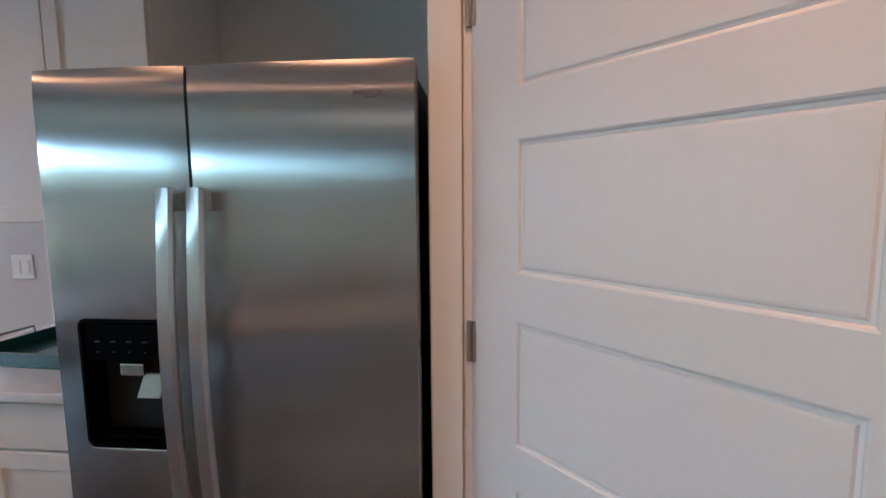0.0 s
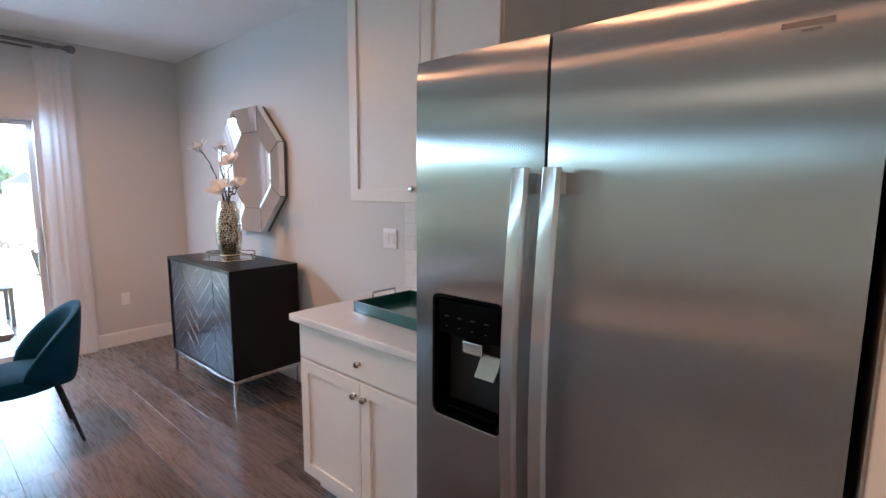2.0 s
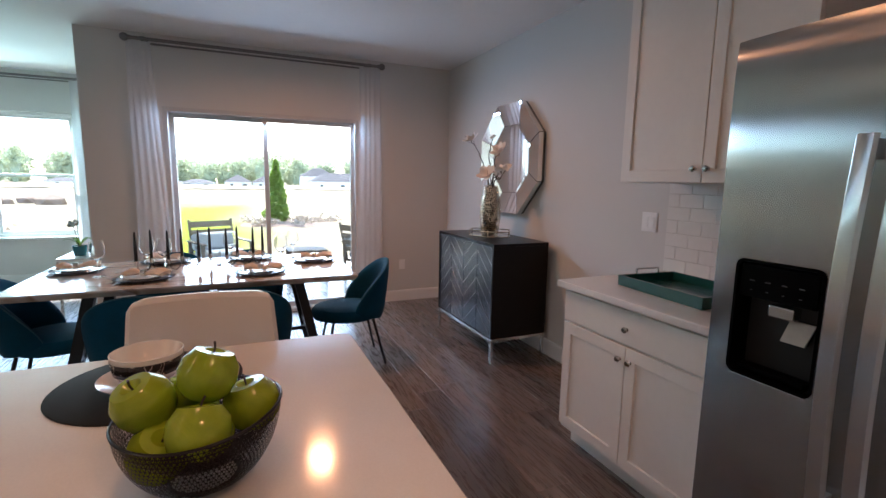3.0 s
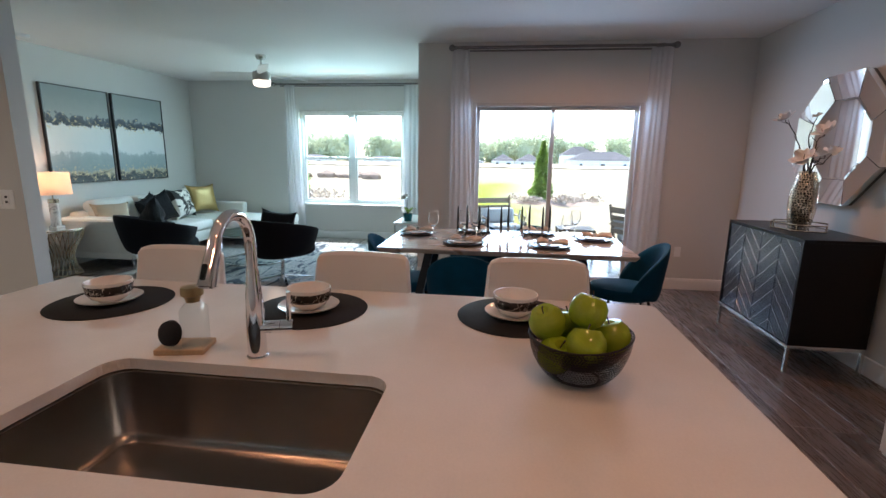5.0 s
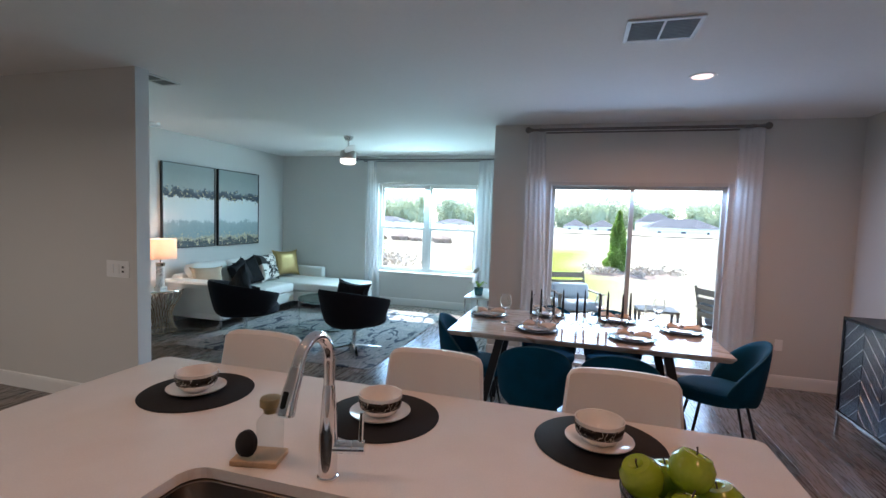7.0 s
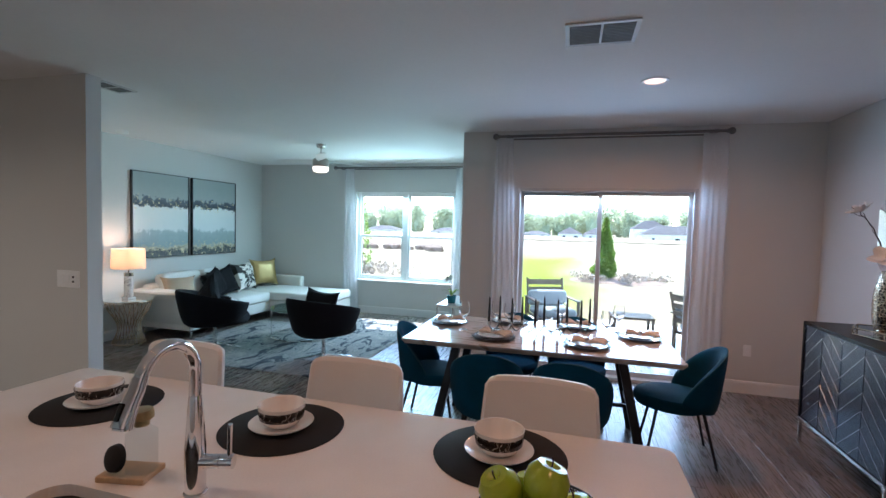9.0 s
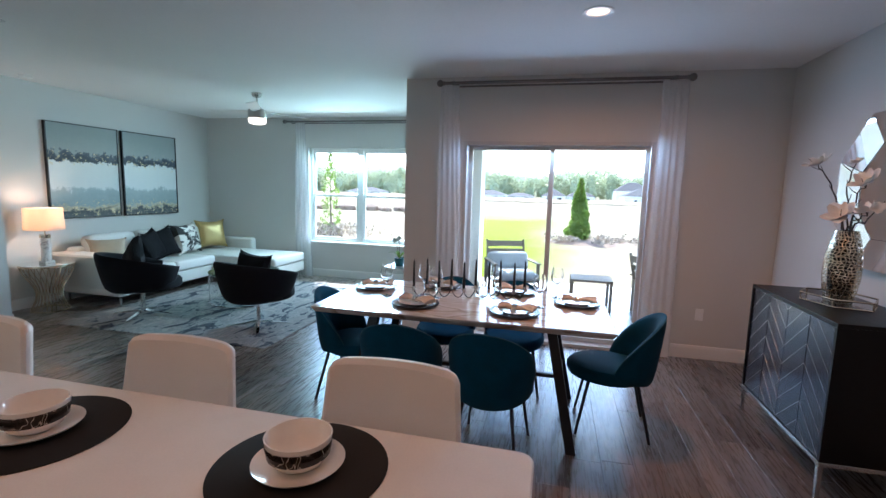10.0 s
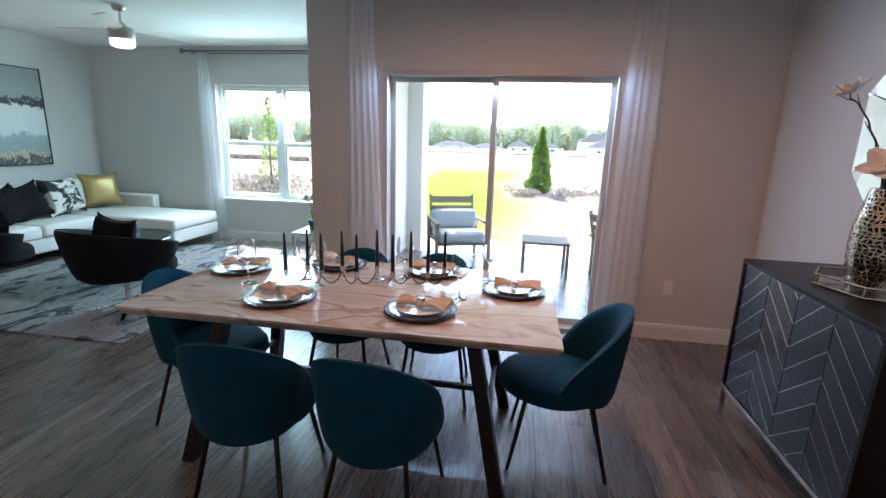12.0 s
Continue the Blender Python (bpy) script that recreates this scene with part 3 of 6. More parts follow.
# pantry: short wall end beside the fridge and the opening of the pantry door
solo("wall_pantry", boxes((0.09, 0.173, 1.25, YR, 0, CEIL), (1.02, 2.3, 1.25, 1.37, 0, CEIL), (0.173, 1.02, 1.25, 1.37, 2.16, CEIL)), "wall", "painted pantry wall beside the fridge", "wall", kind="structure")
solo("door_casing", boxes((0.094, 0.171, 1.228, 1.252, 0, 2.15), (0.171, 1.1, 1.228, 1.252, 2.15, 2.24), (1.02, 1.1, 1.228, 1.252, 0, 2.15), (0.1735, 0.198, 1.238, 1.37, 0, 2.15), (0.1985, 0.212, 1.285, 1.335, 0, 2.15), bevel=0.004), "trim", "white painted casing round the pantry door", "casing", kind="structure")


def skirting(name, x0, y0, x1, y1, nx, ny):
    """Skirting board along a wall from one point to another; (nx, ny) points into the room."""
    bm = bmesh.new()
    prof = [(0.0, 0.0), (0.014, 0.0), (0.014, 0.105), (0.01, 0.125), (0.004, 0.13), (0.0, 0.13)]
    loft(bm, [[(x + nx * d, y + ny * d, z) for d, z in prof] for x, y in ((x0, y0), (x1, y1))])
    return solo(name, bm, "trim", "white painted skirting board", "baseboard", kind="structure")


for a in ((XS, YC, XS, -0.79, 1, 0), (XS, 1.155, XS, YR, 1, 0), (-4.99, YR, -1.9, YR, 0, -1), (XW, YL, XW, YC, 1, 0), (XW, YL, -3.86, YL, 0, 1), (XW, YC, XS, YC, 0, -1), (-3.72, JOG, -2.66, JOG, 0, 1), (-3.86, -5.9, -3.86, JOG, -1, 0), (-2.52, -7.0, -2.52, -3.77, 1, 0)):
    skirting("baseboard", *a)

# ---- sliding door ----
slider = thing("door_1", "two-panel sliding glass patio door in a grey frame, closed", "sliding door", pose(XS - 0.1, 0, 0), kind="structure")
y0, y1, z0, z1 = SL
part("door_frame", boxes((-0.085, 0.103, y0 - 0.035, y0 + 0.005, z0, z1 + 0.035), (-0.085, 0.103, y1 - 0.005, y1 + 0.035, z0, z1 + 0.035), (-0.085, 0.103, y0 + 0.005, y1 - 0.005, z1 - 0.005, z1 + 0.035), (-0.085, 0.14, y0 + 0.005, y1 - 0.005, -0.004, 0.03), bevel=0.003), "frame_alu", slider)


def sash(name, parent, x, a0, a1, c0, c1, w, material, mid=None):
    rows = [(x - 0.018, x + 0.018, a0, a0 + w, c0, c1), (x - 0.018, x + 0.018, a1 - w, a1, c0, c1), (x - 0.018, x + 0.018, a0 + w, a1 - w, c1 - w, c1), (x - 0.018, x + 0.018, a0 + w, a1 - w, c0, c0 + w * 1.2)]
    if mid:
        rows.append((x - 0.018, x + 0.018, a0 + w, a1 - w, mid - w / 2, mid + w / 2))
    ob = part(name, boxes(*rows, bevel=0.003), material, parent)
    g = part("pane", b1(x - 0.003, x + 0.003, a0 + w - 0.004, a1 - w + 0.004, c0 + w - 0.004, c1 - w + 0.004), "pane", ob)
    g.visible_shadow = False
    return ob


ym = (y0 + y1) / 2 - 0.03
sash("sash", slider, -0.04, y0, ym + 0.03, z0 + 0.012, z1, 0.045, "frame_alu")
sash("sash", slider, 0.03, ym - 0.02, y1, z0 + 0.012, z1, 0.045, "frame_alu")
part("pull", b1(0.05, 0.075, y1 - 0.04, y1 - 0.015, 0.95, 1.15, bevel=0.006), "frame_alu", slider)

# ---- living room window ----
win = thing("window_1", "white double window with two double-hung sashes", "window", pose(XW - 0.1, 0, 0), kind="structure")
y0, y1, z0, z1 = WIN
ym = (y0 + y1) / 2
part("window_frame", boxes((-0.06, 0.02, y0, y0 + 0.04, z0, z1), (-0.06, 0.02, y1 - 0.04, y1, z0, z1), (-0.06, 0.02, y0 + 0.04, y1 - 0.04, z1 - 0.04, z1), (-0.06, 0.02, y0 + 0.04, y1 - 0.04, z0, z0 + 0.04), (-0.06, 0.025, ym - 0.045, ym + 0.045, z0 + 0.04, z1 - 0.04), bevel=0.004), "frame_white", win)
part("window_sill", b1(-0.05, 0.135, y0 - 0.05, y1 + 0.05, z0 - 0.028, z0 + 0.004, bevel=0.006), "trim", win)
for a0, a1 in ((y0 + 0.04, ym - 0.045), (ym + 0.045, y1 - 0.04)):
    zm = z0 + (z1 - z0) * 0.5
    sash("sash", win, -0.035, a0, a1, zm - 0.02, z1 - 0.04, 0.035, "frame_white")
    sash("sash", win, -0.002, a0, a1, z0 + 0.04, zm + 0.02, 0.035, "frame_white")

# ---- curtains ----


def curtain_rod(x, y0, y1, z, wall_x):
    t = thing("curtain_rod", "dark pewter curtain rod with ball finials", "curtain rod")
    part("pole", tube(bmesh.new(), [(x, y0, z), (x, y1, z)], 0.015, 12), "rod", t, smooth=True)
    part("rear_pole", tube(bmesh.new(), [((x + wall_x) / 2, y0 + 0.05, z - 0.022), ((x + wall_x) / 2, y1 - 0.05, z - 0.022)], 0.009, 10), "rod", t, smooth=True)
    for y, s in ((y0, -1), (y1, 1)):
        bm = ico(bmesh.new(), 0.036, (x, y + s * 0.048, z), 2)
        tube(bm, [(x, y, z), (x, y + s * 0.02, z)], 0.02, 12)
        part("finial", bm, "rod", t, smooth=True)
        bm = tube(bmesh.new(), [(x, y - s * 0.09, z), (wall_x, y - s * 0.09, z)], 0.008, 8)
        tube(bm, [(wall_x + 0.012, y - s * 0.09, z), (wall_x + 0.001, y - s * 0.09, z)], 0.03, 14)
        tube(bm, [(x, y - s * 0.105, z), (x, y - s * 0.075, z)], 0.019, 12)
        part("bracket", bm, "rod", t, smooth=True)
    return t


def curtain(x, y0, y1, z_top, flare, label, seed):
    """A gathered sheer panel hanging in soft folds from a rod; flare widens the hem."""
    bm = bmesh.new()
    nu, nv, rows = 72, 14, []
    for j in range(nv + 1):
        v = j / nv
        w0, w1 = y0 - flare[0] * v ** 1.3, y1 + flare[1] * v ** 1.3
        row = []
        for i in range(nu + 1):
            u = i / nu
            a = 0.0032 * (0.5 + 0.6 * v) * (1 + 0.4 * noise.noise((u * 5, v * 0.8, seed)))
            px = x + a * math.sin(u * 2 * math.pi * 4 + 2.6 * noise.noise((u * 2, v * 1.2, seed + 5)))
            row.append(bm.verts.new((px, w0 + (w1 - w0) * u + 0.012 * noise.noise((u * 6, v * 2, seed + 9)), 0.012 + (z_top - 0.012) * (1 - v))))
        rows.append(row)
    for a, b in zip(rows, rows[1:]):
        for i in range(nu):
            bm.faces.new((a[i], a[i + 1], b[i + 1], b[i]))
    return solo("curtain", bm, "sheer", label, "curtain", group="sheer curtains", smooth=True)


curtain_rod(XS + 0.13, -0.945, 1.292, 2.635, XS)
curtain_rod(XW + 0.12, -4.28, -1.62, 2.635, XW)
curtain(XS + 0.1, -0.99, -0.8, 2.62, (0.02, 0.12), "sheer white curtain gathered at the sliding door", 1)
curtain(XS + 0.1, 1.1, 1.33, 2.62, (0.04, 0.03), "sheer white curtain gathered at the sliding door", 2)
curtain(XW + 0.1, -4.14, -3.96, 2.62, (0.03, 0.13), "sheer white curtain gathered at the window", 3)
curtain(XW + 0.1, -2.06, -1.7, 2.62, (0.06, 0.03), "sheer white curtain gathered at the window", 4)

# ---- kitchen: fridge ----
fr = thing("refrigerator", "brushed stainless side-by-side refrigerator with black dispenser and dark sides", "refrigerator", pose(-0.855, 1.18, 0))
FW, FH, GAP = 0.922, 1.826, 0.386
part("body", boxes((0.008, FW - 0.008, 0.075, 0.96, 0.03, FH - 0.012), bevel=0.006), "black_side", fr, "matt black cabinet sides")
part("grille", b1(0.02, FW - 0.02, 0.05, 0.08, 0.012, 0.085, bevel=0.004), "black_plastic", fr)


def fridge_door(x0, x1, hole=None):
    """A gently bowed door skin with a rounded top; hole: (x0, x1, z0, z1) for the dispenser."""
    bm = bmesh.new()
    cuts_x = sorted({x0, x1, *(x0 + (x1 - x0) * i / 14 for i in range(15)), *(hole[:2] if hole else ())})
    cuts_z = sorted({0.1, FH, *(0.1 + (FH - 0.1) * i / 26 for i in range(27)), FH - 0.012, FH - 0.03, FH - 0.055, FH - 0.085, *(hole[2:] if hole else ())})

    def bow(x, z):
        u = (2 * (x - x0) / (x1 - x0) - 1)
        y = 0.005 * abs(u) ** 2.2 + (0.003 * (abs(u) - 0.97) / 0.03 if abs(u) > 0.97 else 0)
        d = max(0, (z - (FH - 0.09)) / 0.09)
        return y + 0.006 * d ** 2.2
    front = {(x, z): bm.verts.new((x, bow(x, z), z)) for x in cuts_x for z in cuts_z}
    for xa, xb in zip(cuts_x, cuts_x[1:]):
        for za, zb in zip(cuts_z, cuts_z[1:]):
            if hole and xa >= hole[0] - 1e-6 and xb <= hole[1] + 1e-6 and za >= hole[2] - 1e-6 and zb <= hole[3] + 1e-6:
                continue
            bm.faces.new((front[xa, za], front[xb, za], front[xb, zb], front[xa, zb]))
    edge = [e for e in bm.edges if len(e.link_faces) == 1 and all(abs(v.co.x - x0) < 1e-6 or abs(v.co.x - x1) < 1e-6 or abs(v.co.z - 0.1) < 1e-6 or abs(v.co.z - FH) < 1e-6 for v in e.verts)]
    ext = bmesh.ops.extrude_edge_only(bm, edges=edge)["geom"]
    for v in ext:
        if isinstance(v, bmesh.types.BMVert):
            v.co.y = 0.07
    return bm


DX0, DX1, DZ0, DZ1 = 0.074, 0.288, 0.897, 1.22
dl = part("freezer_door", fridge_door(0, GAP - 0.004, (DX0, DX1, DZ0, DZ1)), "steel", fr, smooth=True)
dr = part("fridge_door", fridge_door(GAP + 0.004, FW), "steel", fr, smooth=True)
part("door_liner", boxes((0.012, GAP - 0.008, 0.055, 0.076, 0.11, FH - 0.01), (GAP + 0.008, FW - 0.012, 0.055, 0.076, 0.11, FH - 0.01)), "black_side", fr)


def bar_handle(x):
    bm = bmesh.new()
    loops = []
    for i in range(25):
        v = i / 24
        z = 0.62 + (1.545 - 0.62) * v
        out = -0.036 - 0.03 * math.sin(math.pi * v)
        w = 0.021
        cx = x
        loops.append([(cx - w, out, z), (cx - w * 0.7, out - 0.009, z), (cx + w * 0.7, out - 0.009, z), (cx + w, out, z), (cx + w * 0.8, out + 0.012, z), (cx - w * 0.8, out + 0.012, z)])
    loft(bm, loops)
    box(bm, x - 0.014, x + 0.014, -0.04, 0.012, 0.63, 0.68)
    box(bm, x - 0.014, x + 0.014, -0.04, 0.012, 1.49, 1.535)
    return bm


part("handle", bar_handle(GAP - 0.037), "handle", dl, "bowed steel bar handle", smooth=True)
part("handle", bar_handle(GAP + 0.037), "handle", dr, "bowed steel bar handle", smooth=True)
dlp = lambda i, yy: [(x, yy, z) for x, z in round_loop(DX0 + i, DX1 - i, DZ0 + i, DZ1 - i, 0.02 - i * 0.4)]
disp = part("dispenser", loft(bmesh.new(), [dlp(-0.006, 0.006), dlp(-0.006, -0.0015), dlp(0.002, -0.002), dlp(0.004, 0.004), dlp(0.013, 0.058)], close_first=False), "recess", fr, "glossy black water and ice dispenser recess")
part("control_panel", b1(DX0 + 0.009, DX1 - 0.009, 0.0025, 0.03, DZ1 - 0.1, DZ1 - 0.009, bevel=0.002), "recess", disp)
part("chute", b1(DX0 + 0.085, DX0 + 0.15, 0.012, 0.05, DZ1 - 0.145, DZ1 - 0.112, bevel=0.004), "nickel", disp)
part("paddle", loft(bmesh.new(), [[(DX0 + 0.12, 0.02, DZ0 + 0.118), (DX0 + 0.18, 0.02, DZ0 + 0.118), (DX0 + 0.18, 0.026, DZ0 + 0.118), (DX0 + 0.12, 0.026, DZ0 + 0.118)], [(DX0 + 0.128, 0.042, DZ0 + 0.175), (DX0 + 0.19, 0.042, DZ0 + 0.175), (DX0 + 0.19, 0.048, DZ0 + 0.175), (DX0 + 0.128, 0.048, DZ0 + 0.175)]]), "hinge", disp)
part("drip_tray", b1(DX0 + 0.02, DX1 - 0.02, 0.01, 0.055, DZ0 + 0.009, DZ0 + 0.022, bevel=0.003), "recess", disp)
part("trim", boxes((DX0 + 0.006, DX1 - 0.006, -0.005, 0.006, DZ0 - 0.0105, DZ0 - 0.0055), bevel=0.0015), "chrome", disp, "bright lower trim")
for i in range(4):
    part("button", b1(DX0 + 0.035 + i * 0.042, DX0 + 0.048 + i * 0.042, 0.0, 0.003, DZ1 - 0.054, DZ1 - 0.051), "touch_key", disp)
    part("button", b1(DX0 + 0.038 + i * 0.042, DX0 + 0.044 + i * 0.042, 0.0, 0.003, DZ1 - 0.08, DZ1 - 0.078), "touch_key", disp)
part("emblem", boxes((0.785, 0.85, 0.001, 0.0045, 1.747, 1.756), (0.81, 0.835, 0.001, 0.0045, 1.74, 1.743)), "rod", dr, "small raised bar emblem")
part("hinge_cover", b1(0.05, 0.16, 0.06, 0.2, FH - 0.012, FH + 0.008, bevel=0.005), "black_side", fr)
part("hinge_cover", b1(FW - 0.16, FW - 0.05, 0.06, 0.2, FH - 0.012, FH + 0.008, bevel=0.005), "black_side", fr)

# ---- kitchen: cabinets ----


def shaker(bm, x0, x1, y, z0, z1, rail=0.058, depth=0.02, inset=0.009):
    """A framed door lying in the xz plane, front at y (towards -y)."""
    lp = lambda i, yy: [(x0 + i, yy, z0 + i), (x1 - i, yy, z0 + i), (x1 - i, yy, z1 - i), (x0 + i, yy, z1 - i)]
    return loft(bm, [lp(0, y + depth), lp(0, y + 0.0015), lp(0.0015, y), lp(rail - 0.001, y), lp(rail, y + 0.001), lp(rail + 0.001, y + inset)])


def knob(parent, x, y, z):
    part("knob", lathe(bmesh.new(), [(0, 0.026), (0.01, 0.025), (0.0145, 0.019), (0.0135, 0.013), (0.006, 0.009), (0.005, 0.003), (0.009, 0.0)], 16), "nickel", parent, "satin nickel knob", smooth=True, m=pose(x, y, z, 90))


CX0, CX1, CF = -1.865, -0.895, 1.445
base = thing("base_cabinet", "cream painted shaker base cabinet with drawer and two doors", "cabinet", pose(CX0, CF, 0))
cw = CX1 - CX0
part("carcass", boxes((0, cw, 0.022, YR - CF - 0.002, 0.1, 0.885)), "cabinet", base)
part("toe_kick", b1(0.01, cw, 0.09, YR - CF - 0.01, 0, 0.1), "cabinet", base)
drw = part("drawer", b1(0.008, cw - 0.008, 0, 0.02, 0.712, 0.868, bevel=0.003), "cabinet", base)
knob(drw, cw * 0.455, 0, 0.782)
mid = cw * 0.455
for a0, a1, kx in ((0.008, mid - 0.002, mid - 0.03), (mid + 0.002, cw - 0.008, mid + 0.032)):
    d = part("door", shaker(bmesh.new(), a0, a1, 0, 0.125, 0.7), "cabinet", base)
    knob(d, kx, 0, 0.637)
solo("countertop", boxes((CX0 - 0.025, CX1 + 0.015, CF - 0.035, YR - 0.002, 0.886, 0.92), bevel=0.005), "quartz", "white quartz worktop over the base cabinet", "countertop")
UX0, UX1, UF = -1.828, -0.955, 1.735
up = thing("wall_cabinet", "cream painted shaker wall cabinet with two doors", "cabinet", pose(UX0, UF, 0))
uw = UX1 - UX0
part("carcass", b1(0, uw, 0.022, YR - UF - 0.002, 1.437, 2.56), "cabinet", up)
um = 0.475
for a0, a1, kx in ((0.004, um - 0.002, um - 0.035), (um + 0.002, uw - 0.004, um + 0.03)):
    d = part("door", shaker(bmesh.new(), a0, a1, 0, 1.44, 2.556), "cabinet", up)
    knob(d, kx, 0, 1.5)
part("crown", b1(-0.02, uw + 0.005, -0.02, YR - UF - 0.002, 2.56, 2.62, bevel=0.01), "cabinet", up)

tray = thing("serving_tray", "dark green lacquered tray with metal handles on the worktop", "tray", pose(-1.42, 1.79, 0.921, 0, 0, -4))
part("base", b1(-0.25, 0.25, -0.18, 0.18, 0, 0.008, bevel=0.002), "green", tray)
for r in ((-0.25, 0.25, -0.18, -0.168, 0.008, 0.052), (-0.25, 0.25, 0.168, 0.18, 0.008, 0.052), (-0.25, -0.238, -0.168, 0.168, 0.008, 0.052), (0.238, 0.25, -0.168, 0.168, 0.008, 0.052)):
    part("rim", b1(*r, bevel=0.002), "green", tray)
for x in (-0.244, 0.244):
    part("handle", tube(bmesh.new(), [(x, -0.07, 0.05), (x, -0.07, 0.078), (x, 0.07, 0.078), (x, 0.07, 0.05)], 0.0045, 8), "nickel", tray, "satin metal bar handle")
plate_ = thing("wall_switch", "white double switch plate on the kitchen wall", "light switch", pose(-2.03, YR, 1.2))
part("plate", b1(-0.058, 0.058, -0.007, 0, -0.06, 0.06, bevel=0.003), "frame_white", plate_)
for x in (-0.024, 0.024):
    part("rocker", b1(x - 0.016, x + 0.016, -0.011, -0.006, -0.033, 0.033, bevel=0.002), "frame_white", plate_)

# ---- pantry door, standing open ----
pd = thing("door_2", "white five-panel pantry door standing open", "door", pose(0.195, 1.235, 0, 0, 0, -47), kind="structure")
DW, DH = 0.85, 2.13
pan = [(0.184, 0.47), (0.574, 0.858), (0.962, 1.248), (1.352, 1.637), (1.742, 2.024)]
rows = [(0, 0.142, 0, 0.036, 0.012, DH), (DW - 0.13, DW, 0, 0.036, 0.012, DH)]
zs = [0.012] + [z for p in pan for z in p] + [DH]
for a, b in zip(zs[::2], zs[1::2]):
    rows.append((0.142, DW - 0.13, 0, 0.036, a, b))
part("leaf", boxes(*rows), "door", pd)
for a, b in pan:
    bm = bmesh.new()
    # sloped sticking round a flat raised field
    lp = lambda i, y: [(0.142 + i, y, a + i), (DW - 0.13 - i, y, a + i), (DW - 0.13 - i, y, b - i), (0.142 + i, y, b - i)]
    loft(bm, [lp(0, 0.0), lp(0.004, 0.0015), lp(0.007, 0.006), lp(0.012, 0.0065), lp(0.016, 0.003), lp(0.021, 0.0025)], close_first=False)
    part("panel", bm, "door", pd)
for z in (0.25, 1.12, 1.9):
    bm = tube(bmesh.new(), [(-0.004, -0.006, z), (-0.004, -0.006, z + 0.1)], 0.0065, 10)
    box(bm, -0.004, 0.012, -0.004, -0.001, z, z + 0.1)
    part("hinge", bm, "hinge", pd, "worn nickel butt hinge")

# ---- island ----
IX0, IX1, IY0, IY1, IZ = -1.37, -0.112, -2.25, 0.19, 0.937
SX0, SX1, SY0, SY1 = -0.658, -0.242, -1.4, -0.645
top = bmesh.new()
o, i_ = round_loop(IX0, IX1, IY0, IY1, 0.04), round_loop(SX0, SX1, SY0, SY1, 0.06)
o2 = round_loop(IX0 + 0.004, IX1 - 0.004, IY0 + 0.004, IY1 - 0.004, 0.036)
L = lambda pts, z: [(x, y, z) for x, y in pts]
loft(top, [L(i_, IZ - 0.03), L(i_, IZ), L(o2, IZ), L(o, IZ - 0.004), L(o, IZ - 0.03), L(i_, IZ - 0.03)], False, False)
bmesh.ops.remove_doubles(top, verts=top.verts, dist=0.0001)
solo("island_worktop", top, "quartz", "white quartz island worktop with an undermount sink cut-out", "countertop")
isl = thing("kitchen_island", "cream painted kitchen island cabinet under the worktop", "kitchen island")
part("carcass", boxes((-0.98, -0.14, -2.21, SY0 - 0.05, 0.1, IZ - 0.031), (-0.98, -0.14, SY1 + 0.05, 0.15, 0.1, IZ - 0.031), (-0.98, SX0 - 0.05, SY0 - 0.05, SY1 + 0.05, 0.1, IZ - 0.031), (-0.18, -0.14, SY0 - 0.05, SY1 + 0.05, 0.1, IZ - 0.031)), "cabinet", isl)
part("plinth", b1(-0.95, -0.2, -2.18, 0.12, 0, 0.1), "cabinet", isl)
bm = bmesh.new()
il = round_loop(SX0 - 0.006, SX1 + 0.006, SY0 - 0.006, SY1 + 0.006, 0.065)
im = round_loop(SX0 + 0.004, SX1 - 0.004, SY0 + 0.004, SY1 - 0.004, 0.06)
ib = round_loop(SX0 + 0.012, SX1 - 0.012, SY0 + 0.012, SY1 - 0.012, 0.055)
ib2 = round_loop(SX0 + 0.035, SX1 - 0.035, SY0 + 0.035, SY1 - 0.035, 0.04)
ou = round_loop(SX0 - 0.02, SX1 + 0.02, SY0 - 0.02, SY1 + 0.02, 0.07)
loft(bm, [L(ou, IZ - 0.032), L(il, IZ - 0.032), L(im, IZ - 0.036), L(ib, IZ - 0.2), L([((p[0] + q[0]) / 2, (p[1] + q[1]) / 2) for p, q in zip(ib, ib2)], IZ - 0.222), L(ib2, IZ - 0.228)], False, True)
sk = solo("kitchen_sink", bm, "sink", "brushed stainless undermount sink basin", "sink", smooth=True)
part("drain", lathe(bmesh.new(), [(0.045, 0.0), (0.044, 0.003), (0.036, 0.003), (0.032, -0.0005), (0.0, -0.0005)], 24, (-0.42, -1.03, IZ - 0.2275)), "chrome", sk, smooth=True)

fa = thing("faucet", "polished chrome gooseneck pull-down kitchen faucet", "faucet", pose(-0.722, -1.03, IZ, 0, 0, 3))
part("base", lathe(bmesh.new(), [(0.028, 0), (0.028, 0.004), (0.0245, 0.008), (0.0245, 0.12), (0.021, 0.17), (0.0165, 0.23), (0.0145, 0.25), (0, 0.25)], 28), "chrome", fa, "tapered chrome body", smooth=True)
neck = [(0, 0, 0.24), (0, 0, 0.28), (0, 0, 0.312)]
for i in range(1, 15):
    a = math.pi * i / 15
    neck.append((0.082 - 0.082 * math.cos(a), 0, 0.312 + 0.082 * math.sin(a)))
part("neck", tube(bmesh.new(), neck, 0.0142, 18), "chrome", fa, smooth=True)
head = bmesh.new()
tube(head, [(0.1595, 0, 0.342), (0.17, 0, 0.318), (0.186, 0, 0.292), (0.198, 0, 0.268), (0.205, 0, 0.252)], 0.0155, 20, 0.0205)
